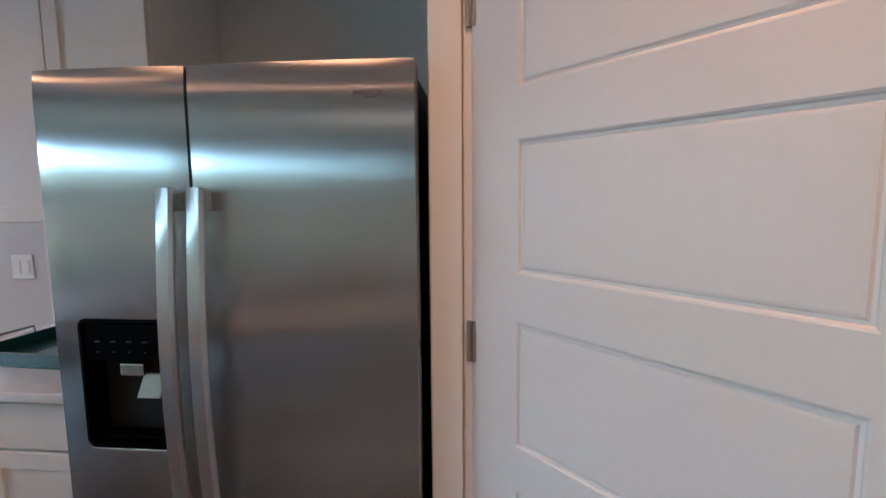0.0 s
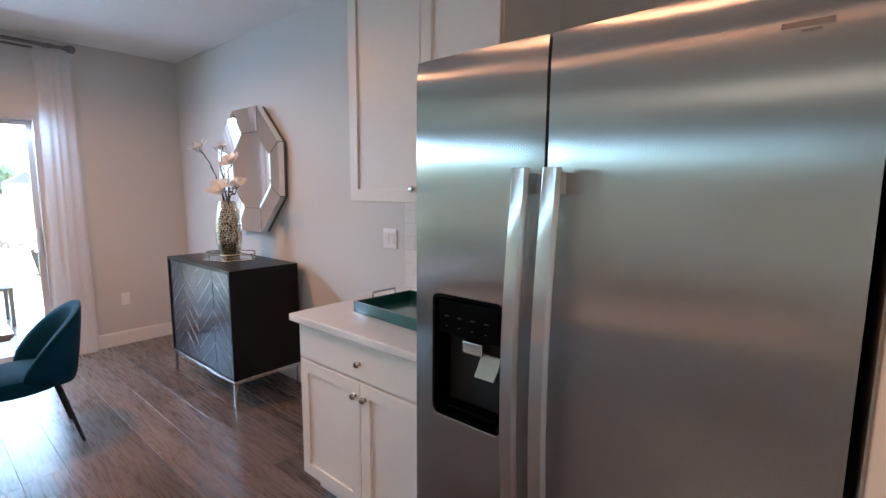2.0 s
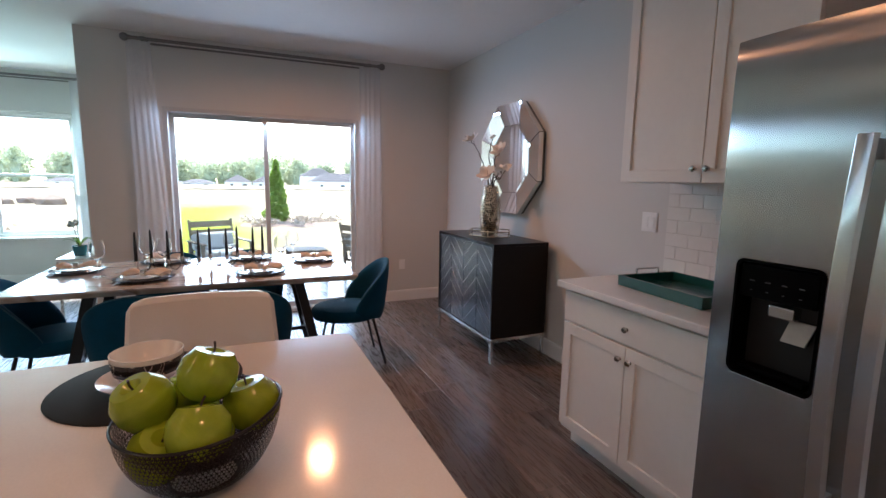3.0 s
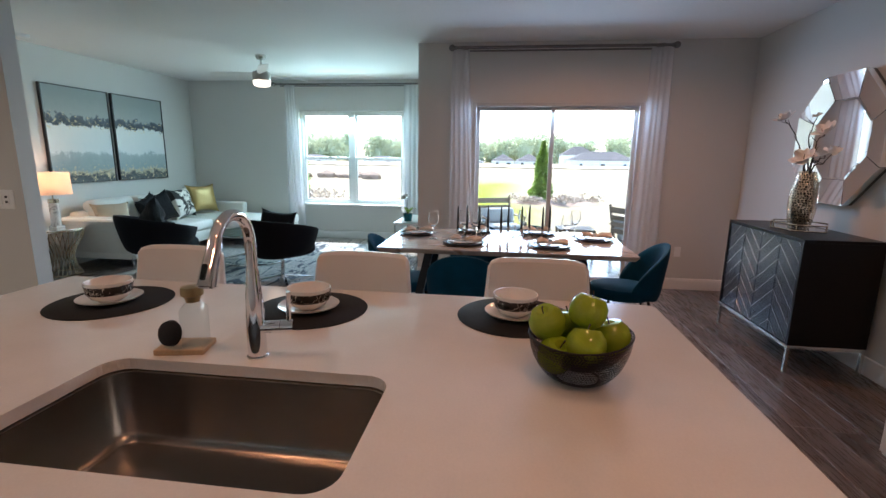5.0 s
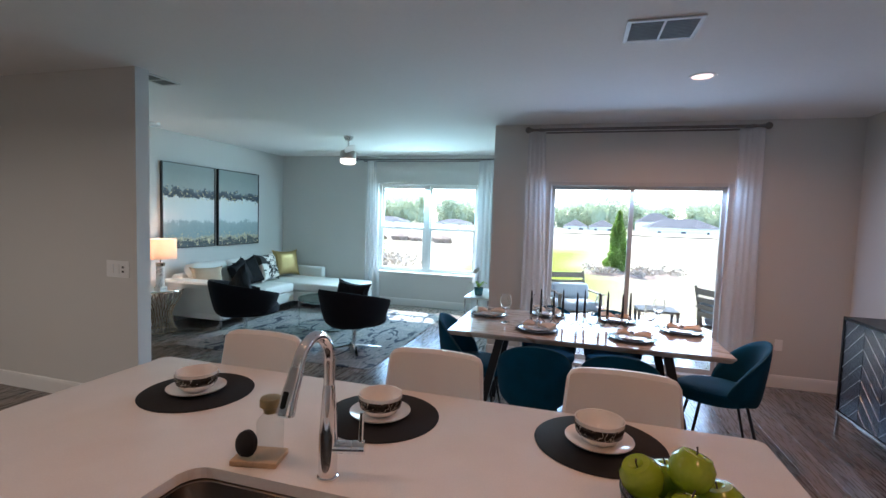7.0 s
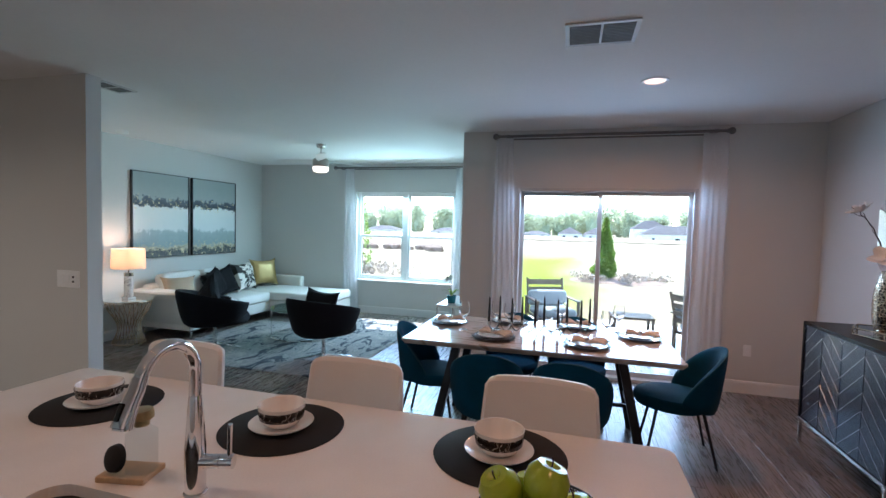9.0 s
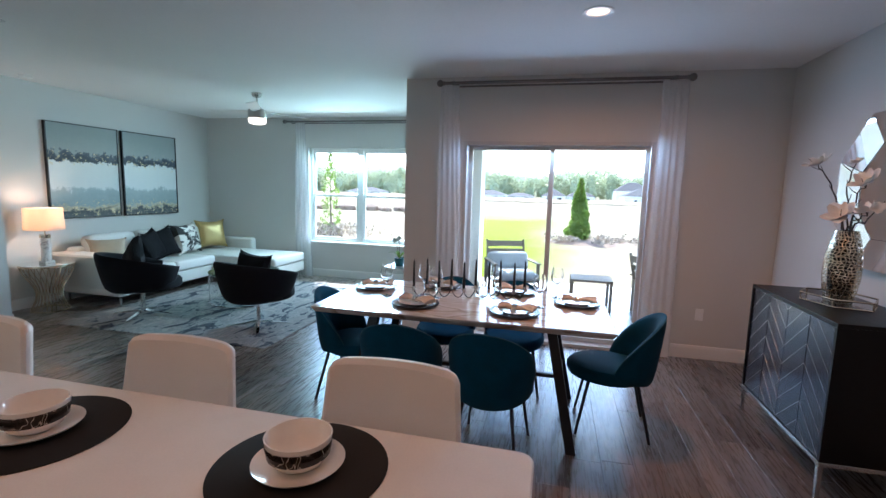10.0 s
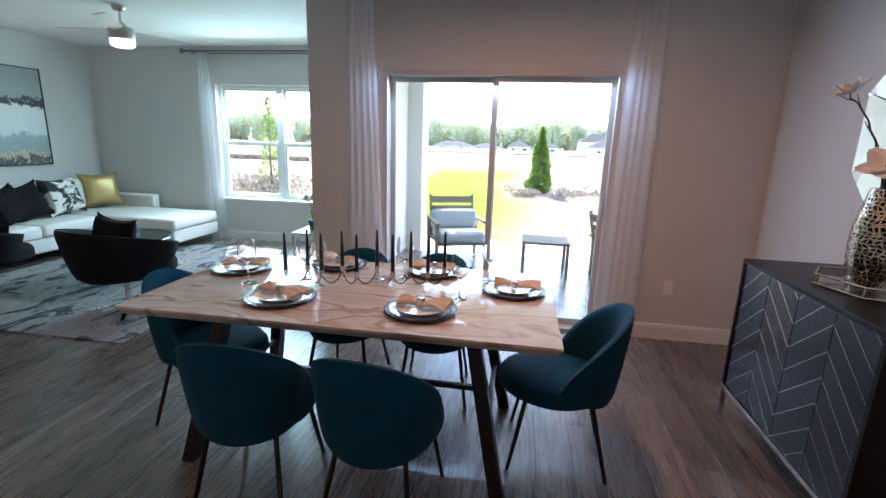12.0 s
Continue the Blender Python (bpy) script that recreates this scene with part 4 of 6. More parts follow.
tube(head, [(0.205, 0, 0.252), (0.2062, 0, 0.2485)], 0.0165, 20)
part("spray_head", head, "chrome", fa, "chrome pull-down spray head", smooth=True)
part("spray_button", b1(-0.004, 0.004, -0.006, 0.006, -0.018, 0.018, bevel=0.003), "black_plastic", fa, "black spray selector button", m=pose(0.2095, 0, 0.287, 0, -26, 0))
lev = tube(bmesh.new(), [(0, 0.012, 0.083), (-0.012, 0.062, 0.083)], 0.017, 20)
tube(lev, [(-0.0125, 0.0632, 0.083), (-0.02, 0.094, 0.083)], 0.0175, 20)
part("lever", lev, "chrome", fa, "chrome lever hub", smooth=True)
part("lever_rod", tube(bmesh.new(), [(-0.018, 0.083, 0.095), (-0.019, 0.085, 0.178)], 0.0062, 12), "chrome", fa, "slim upright chrome lever", smooth=True)

sc = thing("soap_caddy", "clear bottle and black brush on a pale wooden tray", "soap set", pose(-0.735, -1.25, IZ, 0, 0, 12))
part("tray", b1(-0.045, 0.045, -0.065, 0.065, 0, 0.016, bevel=0.003), "wood", sc)
bt = part("bottle", loft(bmesh.new(), [L(round_loop(-0.03, 0.03, 0.0, 0.06, 0.012), 0.017), L(round_loop(-0.03, 0.03, 0.0, 0.06, 0.012), 0.12), L(round_loop(-0.015, 0.015, 0.015, 0.045, 0.014), 0.14)]), "thin", sc, "clear glass soap bottle", smooth=True)
part("cap", lathe(bmesh.new(), [(0, 0.182), (0.027, 0.18), (0.029, 0.172), (0.029, 0.158), (0.02, 0.15), (0.018, 0.138), (0, 0.138)], 20, (0, 0.03, 0)), "soap", bt, "dull brass cap", smooth=True)
part("brush", lathe(bmesh.new(), [(0, 0.012), (0.02, 0.012), (0.033, 0.006), (0.036, -0.006), (0.02, -0.012), (0, -0.012)], 24, (0, 0, 0)), "mat", sc, "round black scrub brush", smooth=True, m=pose(0.02, -0.03, 0.054, 75, 0, 70))

# ---- place settings on the island ----
for i, (x, y) in enumerate(((-1.16, -0.33), (-1.113, -1.048), (-1.072, -1.785))):
    solo("placemat", lathe(bmesh.new(), [(0, 0.004), (0.197, 0.004), (0.2, 0.002), (0.199, 0.0), (0, 0.0)], 56), "mat", "round black woven placemat on the island", "placemat", "island place settings", smooth=True, m=pose(x, y, IZ + 0.0005))
    solo("saucer", lathe(bmesh.new(), [(0, 0.004), (0.055, 0.004), (0.1, 0.017), (0.104, 0.019), (0.1, 0.014), (0.06, 0.0), (0, 0.0)], 40), "ceramic", "white ceramic saucer on a black placemat", "plate", "island place settings", smooth=True, m=pose(x + 0.004, y - 0.002, IZ + 0.005))
    bw = solo("bowl", lathe(bmesh.new(), [(0.0, 0.008), (0.03, 0.009), (0.066, 0.04), (0.077, 0.078), (0.0805, 0.078), (0.0795, 0.066), (0.075, 0.034), (0.062, 0.014), (0.042, 0.003), (0.04, 0.0), (0, 0.0)], 44), "ceramic", "white ceramic bowl with black veined band", "bowl", "island place settings", smooth=True, m=pose(x + 0.002, y - 0.003, IZ + 0.0095, 0, 0, 40 * i) @ Matrix.Scale(0.94, 4))
    part("band", lathe(bmesh.new(), [(0.0756, 0.032), (0.0762, 0.036), (0.0806, 0.064), (0.0802, 0.066)], 44), "bandglaze", bw, "black glaze band with pale veins", smooth=True)

# ---- fruit bowl ----
fb = thing("fruit_bowl", "black wire mesh double-walled bowl with a wavy rim on the island", "bowl", pose(-0.725, -0.19, IZ + 0.001))
RIM = 0.122


def rim_z(a):
    return 0.117 + 0.003 * math.cos(2 * (a - radians(84))) + 0.007 * math.sin(a)


def mesh_wall(r0, z0, r1, bulge, rows_n, round_n):
    """One wall of woven wire from the foot circle up to the wavy rim."""
    bm = bmesh.new()
    vv = []
    for k in range(rows_n + 1):
        f = k / rows_n
        ring_ = []
        for s in range(round_n):
            a = 2 * math.pi * (s + 0.5 * (k % 2)) / round_n
            r = r0 + (r1 - r0) * math.sin(math.pi / 2 * f) ** bulge
            z = z0 + (rim_z(a) - z0) * (1 - math.cos(math.pi / 2 * f)) ** 0.8
            ring_.append(bm.verts.new((r * math.cos(a), r * math.sin(a), z)))
        vv.append(ring_)
    for k in range(rows_n):
        for s in range(round_n):
            t = (s + 1) % round_n
            if k % 2 == 0:
                bm.faces.new((vv[k][s], vv[k][t], vv[k + 1][s])), bm.faces.new((vv[k][t], vv[k + 1][t], vv[k + 1][s]))
            else:
                bm.faces.new((vv[k][s], vv[k + 1][t], vv[k + 1][s])), bm.faces.new((vv[k][s], vv[k][t], vv[k + 1][t]))
    bmesh.ops.wireframe(bm, faces=bm.faces[:], thickness=0.003, use_even_offset=False, use_replace=True)
    return bm


part("outer_mesh", mesh_wall(0.052, 0.003, RIM, 0.9, 20, 100), "mesh_wire", fb)
part("inner_mesh", mesh_wall(0.046, 0.036, RIM - 0.004, 1.2, 18, 92), "mesh_wire", fb)
part("rim", tube(bmesh.new(), [(RIM * math.cos(2 * math.pi * s / 60), RIM * math.sin(2 * math.pi * s / 60), rim_z(2 * math.pi * s / 60)) for s in range(61)], 0.0024, 8), "mesh_wire", fb, smooth=True)
part("foot_ring", tube(bmesh.new(), [(0.052 * math.cos(2 * math.pi * s / 40), 0.052 * math.sin(2 * math.pi * s / 40), 0.003) for s in range(41)], 0.003, 8), "mesh_wire", fb, smooth=True)
part("inner_floor", lathe(bmesh.new(), [(0, 0.039), (0.044, 0.039), (0.048, 0.037), (0.044, 0.034), (0, 0.034)], 32), "mesh_wire", fb, smooth=True)


def apple(x, y, z, rx, rz):
    m = pose(x, y, z, rx, 0, rz)
    ap = solo("apple", lathe(bmesh.new(), [(0, 0.028), (0.006, 0.031), (0.016, 0.039), (0.03, 0.038), (0.043, 0.02), (0.0455, 0.0), (0.04, -0.022), (0.027, -0.036), (0.014, -0.038), (0.004, -0.033), (0, -0.032)], 28), "apple", "glossy green apple in the wire bowl", "apple", "apples in the bowl", smooth=True, m=m)
    part("stalk", tube(bmesh.new(), [(0, 0, 0.028), (0.002, 0, 0.042), (0.006, 0.002, 0.052)], 0.0014, 6, 0.002), "stem", ap)


for a in ((-0.737, -0.268, 1.073, 28, 30), (-0.72, -0.177, 1.113, 20, 205), (-0.651, -0.188, 1.052, -22, 80), (-0.787, -0.208, 1.05, 12, 300), (-0.733, -0.113, 1.046, -16, 160), (-0.7, -0.248, 1.005, 30, 120), (-0.715, -0.185, 1.018, 8, 20)):
    apple(*a)

# ---- bar stools ----


def bar_stool(m):
    t = thing("bar_stool", "white leather counter stool with low curved back and chrome frame", "bar stool", m, "stools at the island")

    def shell(u, v):
        a = (u - 0.5) * 2
        w = 0.23 - 0.03 * v
        cz = 0.66 + 0.4 * v
        drop = 0.018 * max(0, (abs(a) - 0.82) / 0.18) ** 2 * v
        lean = 0.03 + 0.05 * v
        return (0.185 + lean - 0.045 * a * a, a * w, cz - drop), (1, -0.1 * a, 0)
    part("backrest", grid_solid(bmesh.new(), shell, 16, 10, 0.045), "white_leather", t, smooth=True).modifiers.new("soft", "BEVEL").width = 0.014
    part("seat", loft(bmesh.new(), [L(round_loop(-0.2, 0.2, -0.2, 0.2, 0.06), 0.6), L(round_loop(-0.21, 0.21, -0.21, 0.21, 0.07), 0.62), L(round_loop(-0.21, 0.21, -0.21, 0.21, 0.07), 0.655), L(round_loop(-0.19, 0.19, -0.19, 0.19, 0.06), 0.672)]), "white_leather", t, smooth=True)
    for sx in (-1, 1):
        for sy in (-1, 1):
            part("leg", tube(bmesh.new(), [(sx * 0.15, sy * 0.15, 0.6), (sx * 0.2, sy * 0.2, 0.0)], 0.011, 8), "chrome", t, smooth=True)
    for s in (-1, 1):
        part("footrest", tube(bmesh.new(), [(-0.184 * 1, s * 0.184, 0.2), (0.184, s * 0.184, 0.2)], 0.008, 8), "chrome", t, smooth=True)
    part("footrest", tube(bmesh.new(), [(-0.184, -0.184, 0.2), (-0.184, 0.184, 0.2)], 0.008, 8), "chrome", t, smooth=True)
    return t


st = bar_stool(pose(-1.315, -0.235, 0, 0, 0, 180))
copy_thing(st, pose(-1.31, -0.975, 0, 0, 0, 180))
copy_thing(st, pose(-1.29, -1.81, 0, 0, 0, 180))

# ---- dining table ----
TX0, TX1, TY0, TY1, TZ = -3.93, -2.93, -1.31, 0.585, 0.802
dt = thing("dining_table", "marble-topped dining table on black splayed steel legs", "dining table")
bm = bmesh.new()
loft(bm, [L(round_loop(TX0 + 0.02, TX1 - 0.02, TY0 + 0.02, TY1 - 0.02, 0.006), TZ - 0.04), L(round_loop(TX0, TX1, TY0, TY1, 0.008), TZ - 0.012), L(round_loop(TX0, TX1, TY0, TY1, 0.008), TZ - 0.002), L(round_loop(TX0 + 0.003, TX1 - 0.003, TY0 + 0.003, TY1 - 0.003, 0.008), TZ)])
part("tabletop", bm, "tabletop", dt, "polished beige marble top with brown veins")
for y_top, y_bot in ((0.22, 0.38), (-0.94, -1.1)):
    for x_top, x_bot in ((-3.17, -3.04), (-3.69, -3.83)):
        bm = bmesh.new()
        loft(bm, [[(x + sx * 0.034, y + sy * 0.03, z) for sx, sy in ((-1, -1), (1, -1), (1, 1), (-1, 1))] for x, y, z in ((x_bot, y_bot, 0.0), (x_top, y_top, TZ - 0.041))])
        part("leg", bm, "black_metal", dt)
    part("crossbar", b1(-3.72, -3.14, y_top - 0.035, y_top + 0.035, TZ - 0.075, TZ - 0.041), "black_metal", dt)
    ys = y_bot + (y_top - y_bot) * 0.42
    part("crossbar", tube(bmesh.new(), [(-3.1, ys, 0.32), (-3.77, ys, 0.32)], 0.018, 4), "black_metal", dt)
part("stretcher", tube(bmesh.new(), [(-3.43, 0.31, 0.32), (-3.43, -1.03, 0.32)], 0.018, 4), "black_metal", dt)

# ---- dining chairs ----


def dining_chair(m):
    """Faces -x; the back curls round the seat."""
    t = thing("dining_chair", "teal velvet dining chair with wrap-round back on thin black legs", "dining chair", m, "chairs round the dining table")

    def rim_at(u):
        a = radians(-101 + 202 * u)
        c = max(0.0, math.cos(a * 90 / 101))
        return a, c, 0.455 - 0.088 * c ** 0.6, 0.47 + 0.35 * c ** 0.8

    def shell(u, v):
        a, c, bot, top = rim_at(u)
        z = bot + (top - bot) * v
        full = max(0.0, 1 - (2 * v - 1) ** 4) ** 0.5 * min(1.0, 0.25 + 3 * c)
        r = 0.212 + 0.06 * ((z - 0.36) / 0.45) ** 0.8 + 0.012 * full - 0.008 * (1 - c)
        k = max(0.06, full)
        return (0.02 + r * math.cos(a) * 0.95, (r + 0.008) * math.sin(a), z), (math.cos(a) * k, math.sin(a) * k, -0.15 * k)
    part("backrest", grid_solid(bmesh.new(), shell, 40, 18, 0.055), "teal", t, smooth=True)
    rim = []
    for i in range(41):
        p, nn = shell(i / 40, 0.99)
        rim.append(Vector(p) - Vector(nn).normalized() * 0.001)
    part("piping", tube(bmesh.new(), rim, 0.0035, 6), "piping", t, smooth=True)
    loops = []
    for r, z in ((0.19, 0.372), (0.225, 0.38), (0.238, 0.41), (0.238, 0.44), (0.222, 0.462), (0.17, 0.474), (0.09, 0.478)):
        loops.append([(-0.04 + (r + (0.035 if math.cos(q) < 0 else 0) * abs(math.cos(q)) * r / 0.238) * math.cos(q), r * math.sin(q), z) for q in [2 * math.pi * k / 32 for k in range(32)]])
    part("seat", loft(bmesh.new(), loops), "teal", t, smooth=True)
    for x0, y0, x1, y1 in ((-0.17, -0.15, -0.235, -0.2), (-0.17, 0.15, -0.235, 0.2), (0.13, -0.14, 0.215, -0.19), (0.13, 0.14, 0.215, 0.19)):
        lg = part("leg", tube(bmesh.new(), [(x0, y0, 0.375), (x1, y1, 0.02)], 0.0115, 10, 0.009), "black_metal", t, smooth=True)
        part("foot_tip", lathe(bmesh.new(), [(0, 0), (0.011, 0), (0.0125, 0.006), (0.011, 0.022), (0, 0.022)], 10, (x1, y1, 0)), "chrome", lg, "chrome foot", smooth=True)
    return t


ch = dining_chair(pose(-2.93, -0.665, 0, 0, 0, 4))
for x, y, rz in ((-2.915, -0.1, -5), (-3.43, 0.655, 88), (-3.4, -1.22, -88), (-3.93, -0.62, 178), (-3.93, -0.06, 184)):
    copy_thing(ch, pose(x, y, 0, 0, 0, rz))

# ---- table setting ----


def setting(x, y, rz, i):
    m = pose(x, y, TZ + 0.0005, 0, 0, rz)
    scal = lambda f: 1 + 0.028 * math.sin(f * 2 * math.pi * 22)
    c = solo("charger_plate", lathe(bmesh.new(), [(0, 0.006), (0.118, 0.007), (0.138, 0.017), (0.139, 0.0155), (0.12, 0.002), (0, 0)], 64), "charger", "round silver charger plate with dark scalloped rim", "plate", "dining place settings", smooth=True, m=m)
    part("rim", lathe(bmesh.new(), [(0.128, 0.0125), (0.158, 0.017), (0.16, 0.013), (0.13, 0.007)], 132, wob=scal), "charger_rim", c, "dark scalloped rim", smooth=True)
    solo("dinner_plate", lathe(bmesh.new(), [(0, 0.008), (0.07, 0.008), (0.112, 0.02), (0.114, 0.019), (0.075, 0.001), (0, 0.0)], 48), "ceramic", "white dinner plate on a charger", "plate", "dining place settings", smooth=True, m=pose(x, y, TZ + 0.008, 0, 0, rz))
    nap = thing("napkin", "folded tan napkin in a metal ring on a plate", "napkin", pose(x, y, TZ + 0.02, 0, 0, rz + 20), "dining place settings")

    def fold(s, seed, wide):
        bm = bmesh.new()
        loops = []
        for k in range(11):
            v = k / 10
            w = 0.012 + wide * v ** 0.85
            h = 0.013 + 0.016 * math.sin(v * 2.6)
            lp = []
            for q in range(36):
                a = 2 * math.pi * q / 36
                pleat = 0.5 * math.sin(math.cos(a) * 11 + seed) * v
                rag = 0.25 * noise.noise((v * 3, math.cos(a) * 2.5, seed + math.sin(a)))
                lp.append((s * (0.004 + 0.125 * v * (1 + 0.1 * pleat + 0.3 * rag)), w * (1 + 0.4 * rag) * math.cos(a), max(0.002, h + h * (0.55 + 0.6 * pleat + rag) * math.sin(a))))
            loops.append(lp)
        return loft(bm, loops)
    part("fold", fold(1, i, 0.062), "napkin", nap, smooth=True)
    part("fold", fold(-0.75, i + 3.3, 0.042), "napkin", nap, smooth=True)
    bm = bmesh.new()
    n = 24
    loft(bm, [[(xx, rr * math.cos(2 * math.pi * q / n), 0.02 + rr * math.sin(2 * math.pi * q / n)) for q in range(n)] for xx, rr in ((-0.014, 0.019), (-0.014, 0.0215), (0.014, 0.0215), (0.014, 0.019), (-0.014, 0.019))], False, False)
    part("ring", bm, "nickel", nap, "metal napkin ring", smooth=True)


for i, (x, y, rz) in enumerate(((-3.185, -0.01, 60), (-3.19, -0.675, 50), (-3.57, 0.39, 70), (-3.585, -1.115, 80), (-3.8, -0.63, 230), (-3.8, -0.06, 245))):
    setting(x, y, rz, i * 1.7)


def wine_glass(x, y, h=0.2):
    bm = lathe(bmesh.new(), [(0, 0.0), (0.034, 0.0), (0.034, 0.002), (0.01, 0.005), (0.0035, 0.014), (0.003, 0.085), (0.008, 0.094), (0.03, 0.11), (0.042, 0.138), (0.041, 0.165), (0.033, 0.208), (0.0318, 0.208), (0.0395, 0.165), (0.0405, 0.138), (0.029, 0.112), (0.008, 0.097), (0, 0.095)], 32)
    solo("wine_glass", bm, "thin_real", "clear stemmed wine glass on the dining table", "wine glass", "glasses on the dining table", smooth=True, m=pose(x, y, TZ + 0.0005) @ Matrix.Scale(h / 0.208, 4))


M["thin_real"] = glass("stemware", ior=1.42)
for x, y in ((-3.37, -0.945), (-3.39, 0.135), (-3.5, -0.7), (-3.73, 0.25), (-3.42, -0.59), (-3.66, -0.2)):
    wine_glass(x, y, 0.225)
solo("tumbler", lathe(bmesh.new(), [(0, 0), (0.034, 0), (0.037, 0.1), (0.0355, 0.1), (0.0325, 0.008), (0, 0.008)], 28), "thin_real", "clear straight tumbler on the dining table", "glass", smooth=True, m=pose(-3.62, -0.3, TZ + 0.0005))

cb = thing("candelabra", "low black wave candle holder with ten black taper candles", "candle holder", pose(-3.5, -0.36, TZ + 0.0005, 0, 0, 102))
spots = [(-0.4 + 0.8 * i / 9, 0.045 * (1 if i % 2 else -1) * (1 if i not in (4, 5) else 1.4)) for i in range(10)]
for (xa, ya), (xb, yb) in zip(spots, spots[1:]):
    arc = []
    for k in range(11):
        v = k / 10
        arc.append((xa + (xb - xa) * v, ya + (yb - ya) * v + 0.0, 0.062 - 0.057 * math.sin(math.pi * v) ** 0.7))
    part("arm", tube(bmesh.new(), arc, 0.0032, 7), "black_metal", cb, smooth=True)
for x, y in spots:
    part("cup", lathe(bmesh.new(), [(0, 0.05), (0.012, 0.052), (0.0135, 0.085), (0.0115, 0.085), (0.0105, 0.06), (0, 0.058)], 14, (x, y, 0)), "nickel", cb, "silver candle cup", smooth=True)
    cnd = solo("taper_candle", lathe(bmesh.new(), [(0, 0), (0.0105, 0), (0.0095, 0.1), (0.006, 0.205), (0.002, 0.214), (0, 0.214)], 12), "candle", "tall black taper candle", "candle", "candles in the holder", smooth=True, m=cb.matrix_world @ pose(x, y, 0.0605))
    part("wick", tube(bmesh.new(), [(0, 0, 0.213), (0.001, 0, 0.222)], 0.0008, 5), "candle", cnd)

# ---- sideboard ----
BX0, BX1, BY0, BY1, BZ0, BZ1 = -4.01, -2.96, 1.634, 2.14, 0.185, 0.957
sbd = thing("sideboard", "blue-black two-door sideboard with chevron inlay on slim metal legs", "sideboard", pose(BX0, BY0, 0))
w = BX1 - BX0
part("body", boxes((0, w, 0.03, BY1 - BY0, BZ0 + 0.02, BZ1 - 0.022)), "side_wood", sbd)
part("top", b1(-0.002, w + 0.002, 0.0, BY1 - BY0, BZ1 - 0.022, BZ1, bevel=0.002), "side_wood", sbd)
part("side", b1(0, 0.02, 0.0, 0.03, BZ0 + 0.02, BZ1 - 0.022), "side_wood", sbd)
part("side", b1(w - 0.02, w, 0.0, 0.03, BZ0 + 0.02, BZ1 - 0.022), "side_wood", sbd)
za, zb = BZ0 + 0.024, BZ1 - 0.026
for d in range(2):
    x0 = 0.022 + d * (w - 0.044) / 2 + 0.002
    x1 = x0 + (w - 0.044) / 2 - 0.004
    dd = part("door", b1(x0, x1, 0.008, 0.028, za, zb, bevel=0.0015), "side_front", sbd, "dark door with inlaid chevron lines")
    mid = (x0 + x1) / 2
    part("inlay", b1(mid - 0.001, mid + 0.001, 0.0062, 0.009, za, zb), "black_metal", dd)
    rise = 0.21
    for k in range(-3, 8):
        for xa, xb, s in ((x0, mid - 0.001, 1), (mid + 0.001, x1, -1)):
            zl = za + 0.115 * k + (0 if s > 0 else rise)
            zr = zl + s * rise
            # clip the sloping line to the door
            pa, pb = (xa, zl), (xb, zr)
            t0, t1 = 0.0, 1.0
            for lo, hi in ((za, zb),):
                dz = pb[1] - pa[1]
                ta, tb = (lo - pa[1]) / dz, (hi - pa[1]) / dz
                t0, t1 = max(t0, min(ta, tb)), min(t1, max(ta, tb))
            if t1 - t0 < 0.05:
                continue
            q0 = (pa[0] + (pb[0] - pa[0]) * t0, pa[1] + (pb[1] - pa[1]) * t0)
            q1 = (pa[0] + (pb[0] - pa[0]) * t1, pa[1] + (pb[1] - pa[1]) * t1)
            bm = bmesh.new()
            loft(bm, [[(x, 0.0058, z - 0.0022), (x, 0.0085, z - 0.0022), (x, 0.0085, z + 0.0022), (x, 0.0058, z + 0.0022)] for x, z in (q0, q1)])
            part("inlay", bm, "nickel", dd)
part("base_frame", boxes((0, w, 0.0, 0.022, BZ0 - 0.004, BZ0 + 0.019), (0, w, BY1 - BY0 - 0.022, BY1 - BY0, BZ0 - 0.004, BZ0 + 0.019), (0, 0.022, 0.022, BY1 - BY0 - 0.022, BZ0 - 0.004, BZ0 + 0.019), (w - 0.022, w, 0.022, BY1 - BY0 - 0.022, BZ0 - 0.004, BZ0 + 0.019)), "nickel", sbd, "slim satin metal base frame")
for x in (0.002, w - 0.024):
    for y in (0.002, BY1 - BY0 - 0.024):
        part("leg", b1(x, x + 0.022, y, y + 0.022, 0, BZ0 - 0.004), "nickel", sbd)

VX, VY = -3.5, 1.9
ht = thing("hexagonal_tray", "champagne metal wire tray with dark glass base", "tray", pose(VX, VY, BZ1 + 0.0005, 0, 0, 20))
hexp = lambda r, z: [(r * 1.25 * math.cos(radians(60 * k)), r * math.sin(radians(60 * k)), z) for k in range(7)]
part("base", loft(bmesh.new(), [hexp(0.165, 0.004)[:6], hexp(0.165, 0.009)[:6]]), "mirror_edge", ht, "dark glass tray base")
for z in (0.006, 0.05):
    part("rail", tube(bmesh.new(), hexp(0.172, z), 0.005, 8), "gold", ht, smooth=True)
for p in hexp(0.17, 0.006)[:6]:
    part("post", tube(bmesh.new(), [p, (p[0], p[1], 0.05)], 0.0045, 8), "gold", ht)

